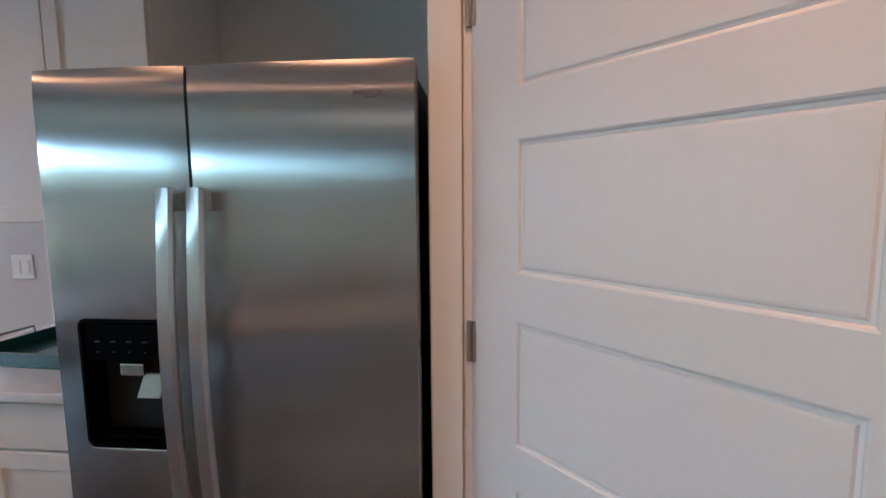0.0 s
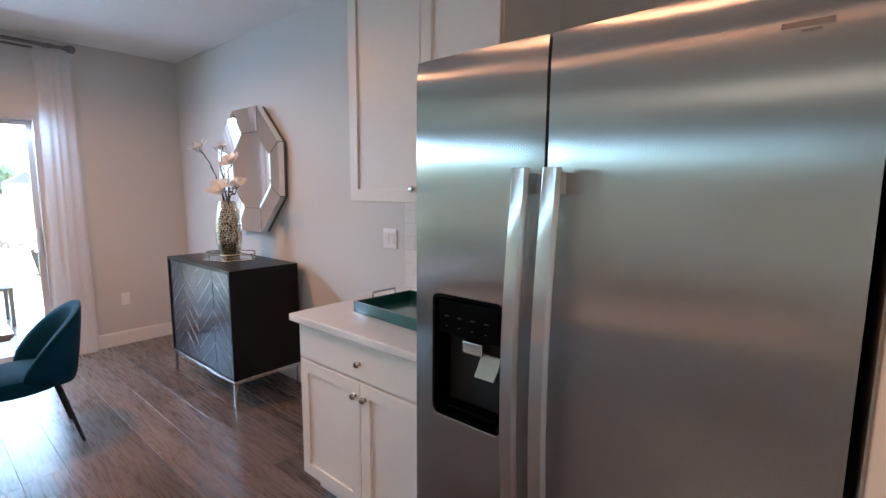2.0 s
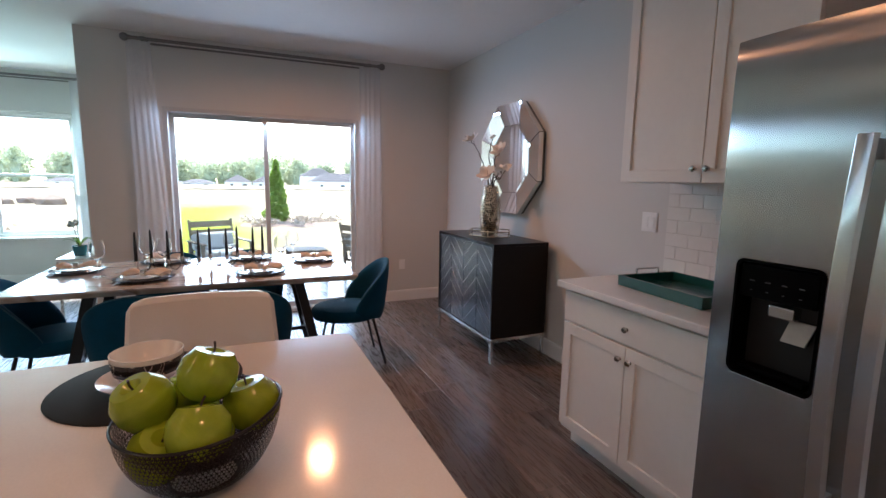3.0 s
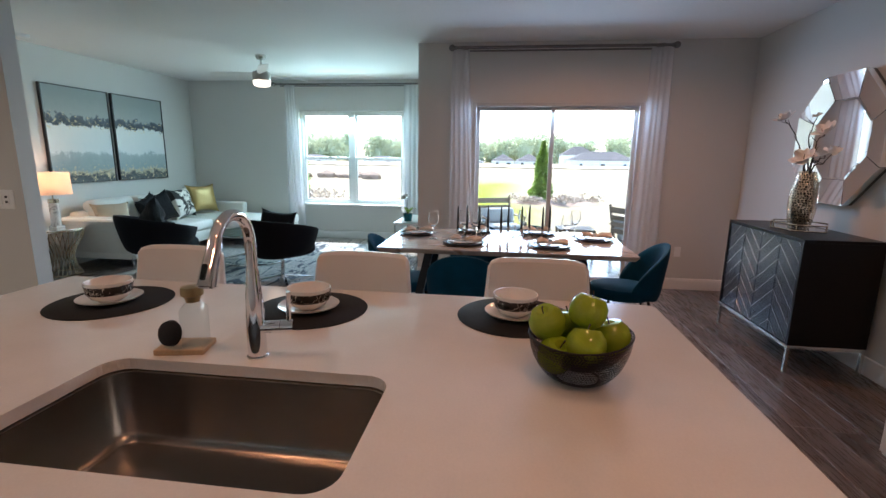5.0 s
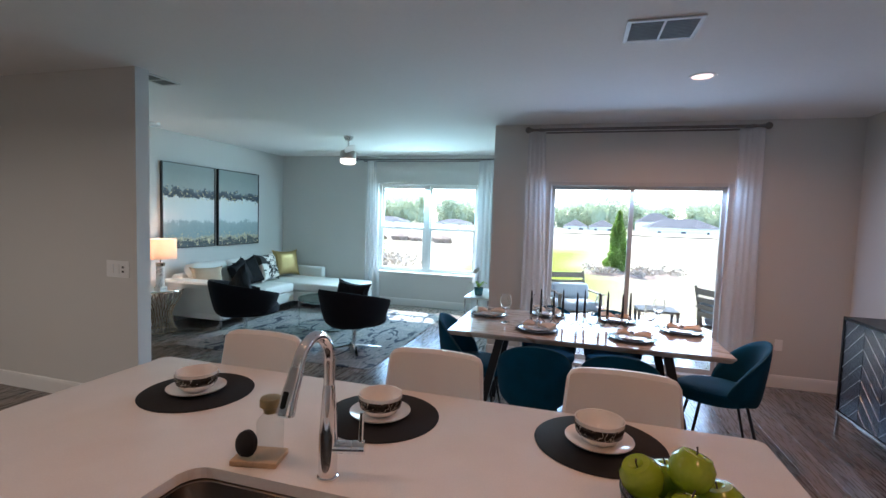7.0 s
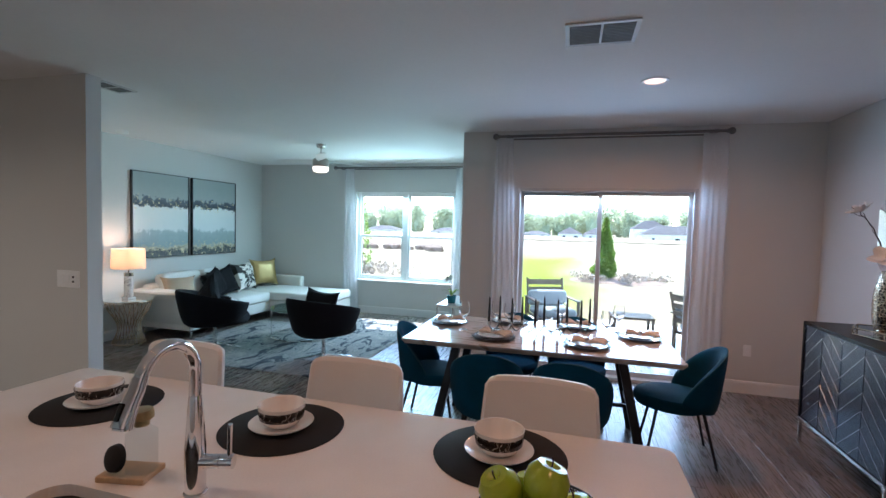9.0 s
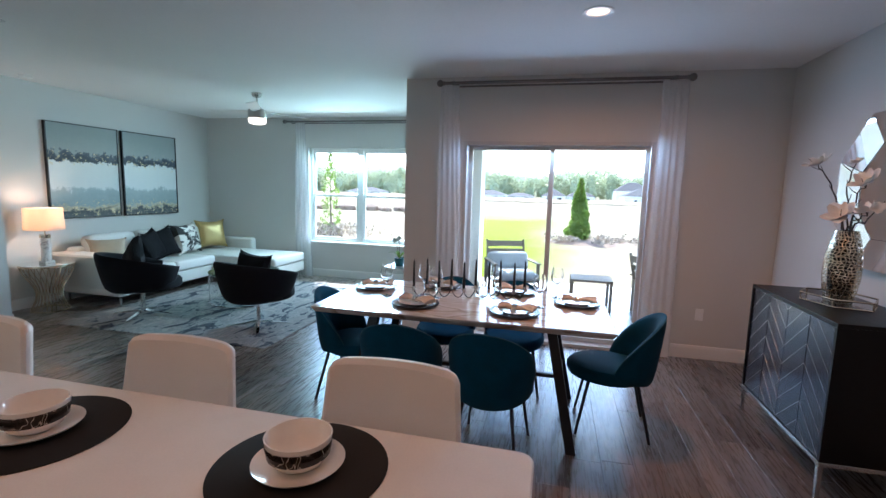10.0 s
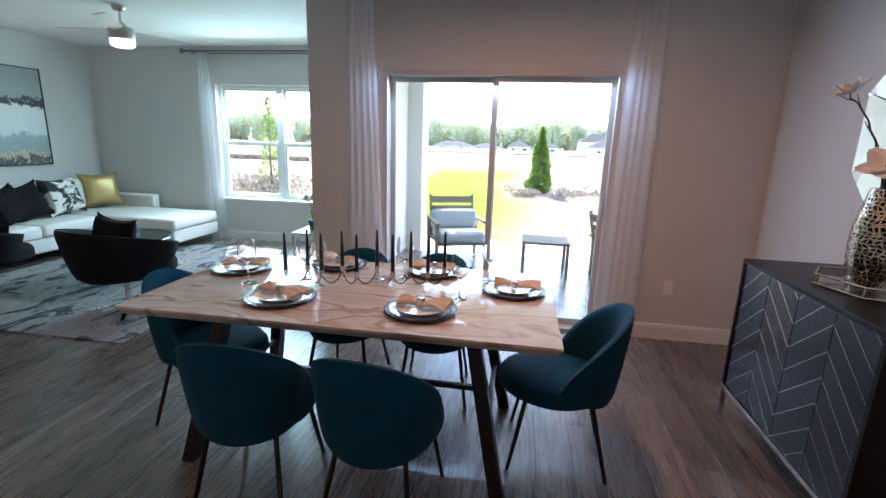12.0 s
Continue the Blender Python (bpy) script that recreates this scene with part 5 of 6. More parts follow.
vs = thing("vase", "champagne gold pierced honeycomb vase", "vase", pose(VX, VY, BZ1 + 0.01))
bm = bmesh.new()
prof = lambda v: 0.052 + 0.042 * math.sin(math.pi * min(1, 0.12 + v * 0.84)) ** 0.9
NA, NV = 28, 25
rv = random.Random(4)
vg = [[bm.verts.new((prof(k / NV) * math.cos(a), prof(k / NV) * math.sin(a), 0.432 * k / NV + (rv.uniform(-0.007, 0.007) if 0 < k < NV else 0))) for a in [2 * math.pi * (s + 0.5 * (k // 2 % 2) + rv.uniform(-0.24, 0.24)) / NA for s in range(NA)]] for k in range(NV + 1)]
for k in range(NV):
    for s in range(NA):
        bm.faces.new((vg[k][s], vg[k][(s + 1) % NA], vg[k + 1][(s + 1) % NA], vg[k + 1][s]))
bmesh.ops.wireframe(bm, faces=bm.faces[:], thickness=0.0096, use_even_offset=False, use_replace=True)
part("lattice", bm, "gold", vs, smooth=True)
part("liner", lathe(bmesh.new(), [(0, 0.004), (0.035, 0.004), *[(prof(k / 10) - 0.026, 0.432 * k / 10 + 0.005) for k in range(1, 11)], (0.024, 0.434), (0.022, 0.3), (0, 0.02)], 28), "side_wood", vs, "dark inner vessel", smooth=True)

fl = thing("flower_branches", "dark branches with white magnolia blossoms in the vase", "artificial flowers", pose(VX, VY, BZ1 + 0.1))
rb = random.Random(9)


def bloom(parent, at, r, tilt):
    bm = bmesh.new()
    for k in range(9):
        a = 2 * math.pi * k / 9 * 1.0 + (0.35 if k % 2 else 0)
        rr = r * (1.0 if k % 2 else 0.72)
        up = 0.35 if k % 2 else 0.85
        loops = []
        for j in range(5):
            v = j / 4
            wd = rr * 0.42 * math.sin(math.pi * (0.12 + 0.8 * v))
            d, z = rr * v, rr * up * v ** 1.6
            ca, sa = math.cos(a), math.sin(a)
            loops.append([(ca * d - sa * q * wd, sa * d + ca * q * wd, z + 0.12 * rr * abs(q)) for q in (-1, -0.4, 0.4, 1)])
        vr = [[bm.verts.new(p) for p in lp] for lp in loops]
        for x, y in zip(vr, vr[1:]):
            for q in range(3):
                bm.faces.new((x[q], x[q + 1], y[q + 1], y[q]))
    bmesh.ops.transform(bm, matrix=Matrix.Translation(at) @ Euler(tilt).to_matrix().to_4x4(), verts=bm.verts)
    part("blossom", bm, "petal", parent, "white silk magnolia blossom", smooth=True)


def branch(start, ends):
    """A crooked branch through the given points, with short side twigs."""
    pts = [Vector(start)]
    for e in ends:
        a, b = pts[-1], Vector(e)
        for k in range(1, 4):
            pts.append(a.lerp(b, k / 3) + Vector((rb.uniform(-1, 1), rb.uniform(-1, 1), rb.uniform(-0.6, 0.6))) * 0.012 * (k < 3))
    part("branch", tube(bmesh.new(), pts, 0.006, 7, 0.0028), "stem", fl, smooth=True)
    for k in range(4, len(pts), 2):
        d = Vector((rb.uniform(-1, 1), rb.uniform(-0.6, 0.3), rb.uniform(0.2, 1))).normalized() * rb.uniform(0.04, 0.08)
        part("twig", tube(bmesh.new(), [pts[k], pts[k] + d * 0.6, pts[k] + d + Vector((0, 0, 0.008))], 0.0028, 5, 0.0015), "stem", fl, smooth=True)
    return pts[-1]


for ends, r in (([(-0.03, -0.02, 0.44), (-0.13, -0.04, 0.58), (-0.2, -0.07, 0.7), (-0.26, -0.07, 0.74)], 0.062), ([(0.02, -0.03, 0.46), (0.05, -0.06, 0.6), (0.13, -0.07, 0.73)], 0.03), ([(0.0, 0.02, 0.44), (0.1, -0.03, 0.56), (0.23, -0.06, 0.62)], 0.06), ([(0.03, 0.0, 0.4), (0.14, -0.02, 0.42), (0.25, -0.05, 0.46)], 0.055), ([(0.02, -0.04, 0.39), (0.05, -0.07, 0.43)], 0.066), ([(0.1, -0.02, 0.39), (0.24, -0.05, 0.4), (0.38, -0.07, 0.48)], 0.03)):
    tip = branch((0, 0, 0.2), ends)
    bloom(fl, tip, r * 1.35, (rb.uniform(0.2, 0.9), rb.uniform(-0.5, 0.5), rb.uniform(-0.6, 0.6)))

# ---- octagonal mirror ----
mr = thing("octagonal_mirror", "frameless octagonal wall mirror with faceted silver border", "mirror", pose(-3.63, YR - 0.002, 1.64))
oct_ = lambda r, y: [(r / math.cos(radians(22.5)) * math.cos(radians(22.5 + 45 * k)), y, r / math.cos(radians(22.5)) * math.sin(radians(22.5 + 45 * k))) for k in range(8)]
part("backing", loft(bmesh.new(), [oct_(0.485, 0), oct_(0.488, -0.026)]), "mirror_edge", mr, "dark mirror edge")
part("centre", loft(bmesh.new(), [oct_(0.3, -0.0265), oct_(0.3, -0.031), oct_(0.285, -0.034)]), "mirror", mr, "flat central mirror")
for k in range(8):
    A, B = oct_(0.488, -0.07), oct_(0.303, -0.033)
    C, D = oct_(0.488, -0.0265), oct_(0.303, -0.0265)
    j = (k + 1) % 8
    sh = lambda p, q, f: tuple(p[c] + (q[c] - p[c]) * f for c in range(3))
    bm = bmesh.new()
    loft(bm, [[sh(A[k], A[j], 0.008), sh(A[k], A[j], 0.992), sh(B[k], B[j], 0.988), sh(B[k], B[j], 0.012)], [sh(C[k], C[j], 0.008), sh(C[k], C[j], 0.992), sh(D[k], D[j], 0.988), sh(D[k], D[j], 0.012)]])
    part("border_panel", bm, "mirror", mr, "bevelled border mirror")

# ---- ceiling fixtures ----
# the hall fitting only houses the added fill lamp
for cx, cy, watts, tone in CANS:
    dlg = thing("recessed_downlight", "round recessed ceiling downlight, lit warm; the hall one is added fill", "downlight", pose(cx, cy, CEIL), "recessed ceiling lights")
    part("trim_ring", lathe(bmesh.new(), [(0.068, 0.0), (0.07, -0.006), (0.092, -0.006), (0.096, -0.002), (0.096, 0.0)], 36), "trim", dlg, smooth=True)
    part("lens", lathe(bmesh.new(), [(0, -0.003), (0.068, -0.003), (0.068, 0.0)], 32), "bulb", dlg, "glowing warm lens", smooth=True)


def ceiling_vent(x0, x1, y0, y1, n, along_x, material, label):
    t = thing("ceiling_vent", label, "air vent", pose((x0 + x1) / 2, (y0 + y1) / 2, CEIL))
    w, d = (x1 - x0) / 2, (y1 - y0) / 2
    part("frame", boxes((-w, w, -d, -d + 0.022, -0.01, 0), (-w, w, d - 0.022, d, -0.01, 0), (-w, -w + 0.022, -d + 0.022, d - 0.022, -0.01, 0), (w - 0.022, w, -d + 0.022, d - 0.022, -0.01, 0), (-0.006, 0.006, -d + 0.022, d - 0.022, -0.01, 0) if along_x else (-w + 0.022, w - 0.022, -0.006, 0.006, -0.01, 0)), "vent", t)
    part("backing", b1(-w + 0.022, w - 0.022, -d + 0.022, d - 0.022, -0.002, 0), "vent_dark", t)
    for k in range(n):
        f = (k + 0.5) / n
        if along_x:
            y = -d + 0.022 + (2 * d - 0.044) * f
            part("slat", b1(-w + 0.022, w - 0.022, y - 0.004, y + 0.004, -0.008, -0.003), material, t)
        else:
            x = -w + 0.022 + (2 * w - 0.044) * f
            part("slat", b1(x - 0.004, x + 0.004, -d + 0.022, d - 0.022, -0.008, -0.003), material, t)


ceiling_vent(-2.71, -2.4, -0.22, 0.165, 13, False, "vent_slat", "white framed return air vent with dark slats")
ceiling_vent(-3.0, -2.69, -4.02, -3.81, 9, True, "vent_slat", "grey supply air vent in the ceiling")
sd = thing("smoke_detector", "round white smoke detector on the ceiling", "smoke detector", pose(-4.42, -5.68, CEIL))
part("body", lathe(bmesh.new(), [(0.065, 0), (0.065, -0.012), (0.055, -0.03), (0.02, -0.034), (0, -0.034)], 28), "frame_white", sd, smooth=True)

fan = thing("ceiling_fan", "brushed nickel ceiling fan with three pale blades and lit glass bowl", "ceiling fan", pose(-5.6, -3.55, CEIL))
part("canopy", lathe(bmesh.new(), [(0.065, 0), (0.065, -0.02), (0.05, -0.05), (0.015, -0.06), (0, -0.06)], 28), "nickel", fan, smooth=True)
part("downrod", tube(bmesh.new(), [(0, 0, -0.055), (0, 0, -0.17)], 0.012, 12), "nickel", fan, smooth=True)
part("motor", lathe(bmesh.new(), [(0, -0.16), (0.03, -0.16), (0.06, -0.19), (0.105, -0.21), (0.112, -0.235), (0.112, -0.3), (0.108, -0.315), (0, -0.315)], 32), "hinge", fan, smooth=True)
part("lamp_bowl", lathe(bmesh.new(), [(0.108, -0.316), (0.108, -0.35), (0.1, -0.375), (0.07, -0.388), (0, -0.39)], 32), "fan_bulb", fan, "glowing frosted bowl", smooth=True)
for k in range(3):
    bm = bmesh.new()
    lp = lambda r, wd, z: [(r, -wd, z - 0.012), (r, wd, z + 0.012), (r, wd, z + 0.018), (r, -wd, z - 0.006)]
    loft(bm, [lp(0.1, 0.03, -0.235), lp(0.2, 0.055, -0.235), lp(0.45, 0.066, -0.232), lp(0.66, 0.06, -0.23), lp(0.69, 0.04, -0.23)])
    part("blade", bm, "trim", fan, "pale fan blade", m=pose(0, 0, 0, 0, 0, 30 + 120 * k))

# ---- living room ----
for name, x, art in (("wall_art", -5.255, "art_a"), ("wall_art", -6.3, "art_b")):
    t = thing(name, "large abstract canvas in slate, white and gold with thin black frame", "painting", pose(x, YL, 1.673), "pair of canvases over the sofa")
    W2, H2 = 0.49, 0.613
    part("canvas", b1(-W2 + 0.008, W2 - 0.008, 0.004, 0.034, -H2 + 0.008, H2 - 0.008), art, t)
    for r in ((-W2, -W2 + 0.012, 0.003, 0.045, -H2, H2), (W2 - 0.012, W2, 0.003, 0.045, -H2, H2), (-W2 + 0.012, W2 - 0.012, 0.003, 0.045, H2 - 0.012, H2), (-W2 + 0.012, W2 - 0.012, 0.003, 0.045, -H2, -H2 + 0.012)):
        part("frame", b1(*r), "canvas_edge", t)

solo("area_rug", b1(-7.0, -4.04, -5.0, -2.44, 0.0005, 0.011, bevel=0.003), "rug", "distressed grey and navy abstract area rug", "rug")

sofa = thing("sectional_sofa", "cream upholstered sectional sofa with chaise on slim metal legs", "sofa", pose(-4.8, -5.95, 0))


def soft_box(x0, x1, y0, y1, z0, z1, r=0.035):
    return b1(x0, x1, y0, y1, z0, z1, bevel=r, seg=4)


part("base", soft_box(-2.62, -0.02, 0.05, 0.93, 0.12, 0.29, 0.02), "sofa", sofa, smooth=True)
part("chaise_base", soft_box(-2.62, -1.72, 0.9, 1.98, 0.12, 0.29, 0.02), "sofa", sofa, smooth=True)
part("backrest", soft_box(-2.62, -0.1, 0.0, 0.2, 0.2, 0.7, 0.05), "sofa", sofa, smooth=True)
bm = bmesh.new()
loft(bm, [[(x, y, z) for x, y in round_loop(a, b, 0.0, 0.95, 0.03, 4)] for a, b, z in ((-0.14, -0.05, 0.13), (-0.17, -0.02, 0.2), (-0.2, 0.06, 0.56), (-0.2, 0.1, 0.62), (-0.17, 0.09, 0.645))])
part("arm", bm, "sofa", sofa, "outward sloping padded arm", smooth=True)
for x0, x1, y1 in ((-0.92, -0.21, 0.96), (-1.7, -0.93, 0.96), (-2.6, -1.71, 2.0)):
    part("seat_cushion", soft_box(x0, x1, 0.19, y1, 0.29, 0.44, 0.04), "sofa", sofa, smooth=True)
for x0, x1 in ((-0.92, -0.21), (-1.7, -0.93), (-2.55, -1.71)):
    ob = part("back_cushion", soft_box(x0, x1, 0, 0.2, 0, 0.4, 0.07), "sofa", sofa, smooth=True, m=pose(0, 0.17, 0.43, 14))
part("end_arm", soft_box(-2.74, -2.6, 0.0, 0.96, 0.13, 0.62, 0.04), "sofa", sofa, smooth=True)
for x, y in ((-0.06, 0.9), (-0.06, 0.08), (-1.66, 0.9), (-2.56, 1.92), (-1.78, 1.92), (-2.56, 0.08)):
    part("leg", tube(bmesh.new(), [(x, y, 0), (x, y, 0.13)], 0.011, 8, 0.016), "chrome", sofa, smooth=True)

for label, mt, x, y, z, w, h, tilt, rz in (
        ("gold satin throw pillow on the sofa", "gold_cloth", -7.08, -5.52, 0.44, 0.48, 0.46, -14, -24),
        ("black and white hide pillow on the sofa", "hide", -6.46, -5.42, 0.43, 0.54, 0.46, -18, 8),
        ("black textured throw pillow leaning on the sofa back", "black_fur", -6.0, -5.4, 0.42, 0.43, 0.43, -16, -8),
        ("black textured throw pillow leaning on the sofa back", "black_fur", -5.8, -5.38, 0.42, 0.43, 0.42, -20, 14),
        ("tan satin throw pillow by the sofa arm", "beige_cloth", -5.1, -5.45, 0.44, 0.42, 0.36, -26, -30)):
    solo("throw_pillow", pillow(bmesh.new(), w * 1.1, h * 1.1, 0.18), mt, label, "pillow", "pillows on the sofa", smooth=True, m=pose(x, y, z + 0.01, -tilt, (14 if mt == "black_fur" else 0), rz))


def armchair(m):
    """A swivel tub chair facing -x."""
    t = thing("swivel_armchair", "black velvet swivel tub chair on a chrome star base", "armchair", m, "armchairs facing the sofa")

    def shell(u, v):
        a = radians(-138 + 276 * u)
        k = 0.5 + 0.5 * math.cos(a)
        top = 0.53 + 0.23 * k ** 0.75
        bot = 0.31 + 0.04 * (1 - k)
        z = bot + (top - bot) * v
        full = max(0.0, 1 - (2 * v - 1) ** 6) ** 0.5 * min(1.0, 0.2 + 9 * min(u, 1 - u))
        r = 0.29 + 0.12 * v ** 0.6 + 0.018 * full
        q = max(0.08, full)
        return ((r + 0.02) * math.cos(a), r * 1.02 * math.sin(a), z), (math.cos(a) * q, math.sin(a) * q, -0.2 * q)
    part("shell", grid_solid(bmesh.new(), shell, 34, 14, 0.085), "black_velvet", t, smooth=True)
    loops = []
    for r, z in ((0.22, 0.312), (0.31, 0.318), (0.335, 0.34), (0.335, 0.4), (0.315, 0.43), (0.2, 0.445)):
        loops.append([(-0.06 + r * 1.08 * math.cos(2 * math.pi * q / 28), r * math.sin(2 * math.pi * q / 28), z) for q in range(28)])
    part("seat", loft(bmesh.new(), loops), "black_velvet", t, smooth=True)
    part("post", tube(bmesh.new(), [(0, 0, 0.05), (0, 0, 0.33)], 0.024, 14), "chrome", t, smooth=True)
    for k in range(4):
        a = radians(45 + 90 * k)
        bm = bmesh.new()
        loft(bm, [[(r * math.cos(a) - s_ * w * math.sin(a), r * math.sin(a) + s_ * w * math.cos(a), z + dz) for s_, dz in ((-1, 0), (1, 0), (1, 0.012), (-1, 0.012))] for r, w, z in ((0.0, 0.024, 0.05), (0.33, 0.014, 0.004))])
        part("star_leg", bm, "chrome", t)
    return t


SEATS = ((-4.66, -2.93, -12, 3, 0.41), (-4.62, -4.45, -28, 42, 0.44))
ac = armchair(pose(SEATS[0][0], SEATS[0][1], 0.011, 0, 0, SEATS[0][2]))
copy_thing(ac, pose(SEATS[1][0], SEATS[1][1], 0.011, 0, 0, SEATS[1][2]))
for x, y, rz, roll, z in SEATS:
    dx, dy = 0.13 * math.cos(radians(rz)), 0.13 * math.sin(radians(rz))
    m = pose(x + dx, y + dy, z, -14, 0, rz + 90) @ Matrix.Translation((0, 0, 0.22)) @ Matrix.Rotation(radians(roll), 4, "Y") @ Matrix.Translation((0, 0, -0.22))
    solo("throw_pillow", pillow(bmesh.new(), 0.5, 0.45, 0.15), "black_fur", "black textured pillow in the armchair", "pillow", "armchair pillows", smooth=True, m=m)

ct_ = thing("coffee_table", "round glass coffee table on a polished nickel ring frame", "coffee table", pose(-5.6, -3.8, 0.011))
part("tabletop", lathe(bmesh.new(), [(0, 0.4), (0.44, 0.4), (0.445, 0.405), (0.44, 0.412), (0, 0.412)], 48), "tint", ct_, "round clear glass top", smooth=True)
for r, z in ((0.43, 0.392), (0.43, 0.012)):
    part("ring", tube(bmesh.new(), [(r * math.cos(2 * math.pi * k / 40), r * math.sin(2 * math.pi * k / 40), z) for k in range(41)], 0.01, 8), "chrome", ct_, smooth=True)
for k in range(4):
    a = radians(45 + 90 * k)
    part("leg", tube(bmesh.new(), [(0.43 * math.cos(a), 0.43 * math.sin(a), 0.012), (0.43 * math.cos(a), 0.43 * math.sin(a), 0.392)], 0.009, 8), "chrome", ct_, smooth=True)
dec = thing("decorative_box", "small black box on the glass coffee table", "box", pose(-5.52, -3.7, 0.4235, 0, 0, 25))
part("box", b1(-0.12, 0.12, -0.08, 0.08, 0, 0.05, bevel=0.004), "black_plastic", dec)
part("knob", ico(bmesh.new(), 0.03, (0, 0, 0.078), 2), "black_plastic", dec, smooth=True)

side = thing("side_table", "round side table with flared champagne wire base and glass top", "side table", pose(-4.47, -5.66, 0))
part("tabletop", lathe(bmesh.new(), [(0, 0.556), (0.262, 0.556), (0.266, 0.563), (0.262, 0.57), (0, 0.57)], 44), "mirror", side, "round mirrored top", smooth=True)
part("rim", tube(bmesh.new(), [(0.264 * math.cos(2 * math.pi * k / 40), 0.264 * math.sin(2 * math.pi * k / 40), 0.548) for k in range(41)], 0.008, 8), "gold", side, smooth=True)
part("foot_ring", tube(bmesh.new(), [(0.19 * math.cos(2 * math.pi * k / 40), 0.19 * math.sin(2 * math.pi * k / 40), 0.008) for k in range(41)], 0.008, 8), "gold", side, smooth=True)
for k in range(26):
    a = 2 * math.pi * k / 26
    pr = lambda v: 0.19 - 0.075 * math.sin(math.pi * min(1, v * 1.25)) + 0.07 * v ** 2
    part("wire", tube(bmesh.new(), [(pr(v / 8) * math.cos(a + 0.5 * v / 8), pr(v / 8) * math.sin(a + 0.5 * v / 8), 0.01 + 0.535 * v / 8) for v in range(9)], 0.005, 5), "gold", side, smooth=True)
tl = thing("table_lamp", "marble column table lamp with lit drum shade", "table lamp", pose(-4.47, -5.66, 0.571))
part("base", b1(-0.055, 0.055, -0.055, 0.055, 0, 0.03, bevel=0.004), "lamp_marble", tl)
part("column", lathe(bmesh.new(), [(0, 0.03), (0.05, 0.03), (0.05, 0.3), (0, 0.3)], 28), "lamp_marble", tl, "white marble column", smooth=True)
part("collar", lathe(bmesh.new(), [(0, 0.3), (0.054, 0.3), (0.054, 0.345), (0, 0.345)], 28), "gold", tl, smooth=True)
part("stem", tube(bmesh.new(), [(0, 0, 0.345), (0, 0, 0.5)], 0.008, 8), "gold", tl, smooth=True)
part("shade", lathe(bmesh.new(), [(0.195, 0.4), (0.185, 0.655), (0.183, 0.655), (0.193, 0.4)], 40), "shade", tl, "cream drum shade", smooth=True)
part("bulb", ico(bmesh.new(), 0.03, (0, 0, 0.53), 2), glow("bulb_glow", (1.0, 0.66, 0.45), 9.0), tl, "lit bulb", smooth=True)
lamp("table_lamp_light", "POINT", pose(-4.47, -5.66, 1.16), 0.55, (1.0, 0.62, 0.42), 0.04)

con = thing("console_table", "small white-topped console table on chrome legs", "console table", pose(-5.82, -1.6, 0))
part("tabletop", b1(-0.42, 0.42, -0.17, 0.17, 0.6, 0.625, bevel=0.004), "ceramic", con)
for x in (-0.4, 0.4):
    for y in (-0.15, 0.15):
        part("leg", b1(x - 0.01, x + 0.01, y - 0.01, y + 0.01, 0, 0.6), "chrome", con)
po = thing("potted_orchid", "white orchid in a teal glazed pot on the console", "potted plant", pose(-5.62, -1.62, 0.6255))
part("pot", lathe(bmesh.new(), [(0, 0), (0.05, 0), (0.065, 0.1), (0.06, 0.1), (0.05, 0.012), (0, 0.012)], 28), "pot", po, smooth=True)
part("soil", lathe(bmesh.new(), [(0, 0.088), (0.058, 0.088), (0.056, 0.07)], 24), "mulch", po)
for dx in (-0.02, 0.025):
    pts = [(dx, 0, 0.09), (dx * 1.4, -0.01, 0.2), (dx * 2.4, -0.02, 0.3), (dx * 4, -0.03, 0.36)]
    part("stem", tube(bmesh.new(), pts, 0.003, 6), "stem", po, smooth=True)
    for k in range(4):
        bloom(po, Vector(pts[2]).lerp(Vector(pts[3]), k / 3) + Vector((0, -0.01, -0.01 * k)), 0.035, (0.9, 0.3 * k, k))
for k in range(5):
    a = 2 * math.pi * k / 5
    bm = bmesh.new()
    rows_ = []
    for j in range(6):
        v = j / 5
        wd = 0.022 * math.sin(math.pi * (0.08 + 0.9 * v))
        rows_.append([bm.verts.new((math.cos(a) * 0.13 * v - math.sin(a) * q * wd, math.sin(a) * 0.13 * v + math.cos(a) * q * wd, 0.09 + 0.08 * math.sin(v * 2.2) + 0.004 * abs(q))) for q in (-1, 0, 1)])
    for p, q in zip(rows_, rows_[1:]):
        bm.faces.new((p[0], p[1], q[1], q[0])), bm.faces.new((p[1], p[2], q[2], q[1]))
    part("leaf", bm, "leaf", po, smooth=True)

sw = thing("wall_switch", "white three-gang light switch plate on the wall end", "light switch", pose(-2.52, -3.965, 1.128))
part("plate", b1(0, 0.007, -0.118, 0.118, -0.068, 0.068, bevel=0.003), "frame_white", sw)
for y in (-0.06, 0):
    part("rocker", b1(0.006, 0.013, y - 0.02, y + 0.02, -0.038, 0.038, bevel=0.002), "frame_white", sw)
socket_ = part("socket", b1(0.006, 0.011, 0.04, 0.08, -0.038, 0.038, bevel=0.002), "frame_white", sw)
for z in (-0.018, 0.018):
    part("slot", b1(0.01, 0.0125, 0.05, 0.07, z - 0.008, z + 0.008), "black_metal", socket_, "dark socket slots")
ol = thing("wall_outlet", "white duplex outlet low on the dining wall", "outlet", pose(XS, 1.62, 0.44))
part("plate", b1(0, 0.006, -0.036, 0.036, -0.058, 0.058, bevel=0.003), "frame_white", ol)
for z in (-0.022, 0.022):
    part("socket", b1(0.005, 0.008, -0.016, 0.016, z - 0.014, z + 0.014, bevel=0.002), "frame_white", ol)

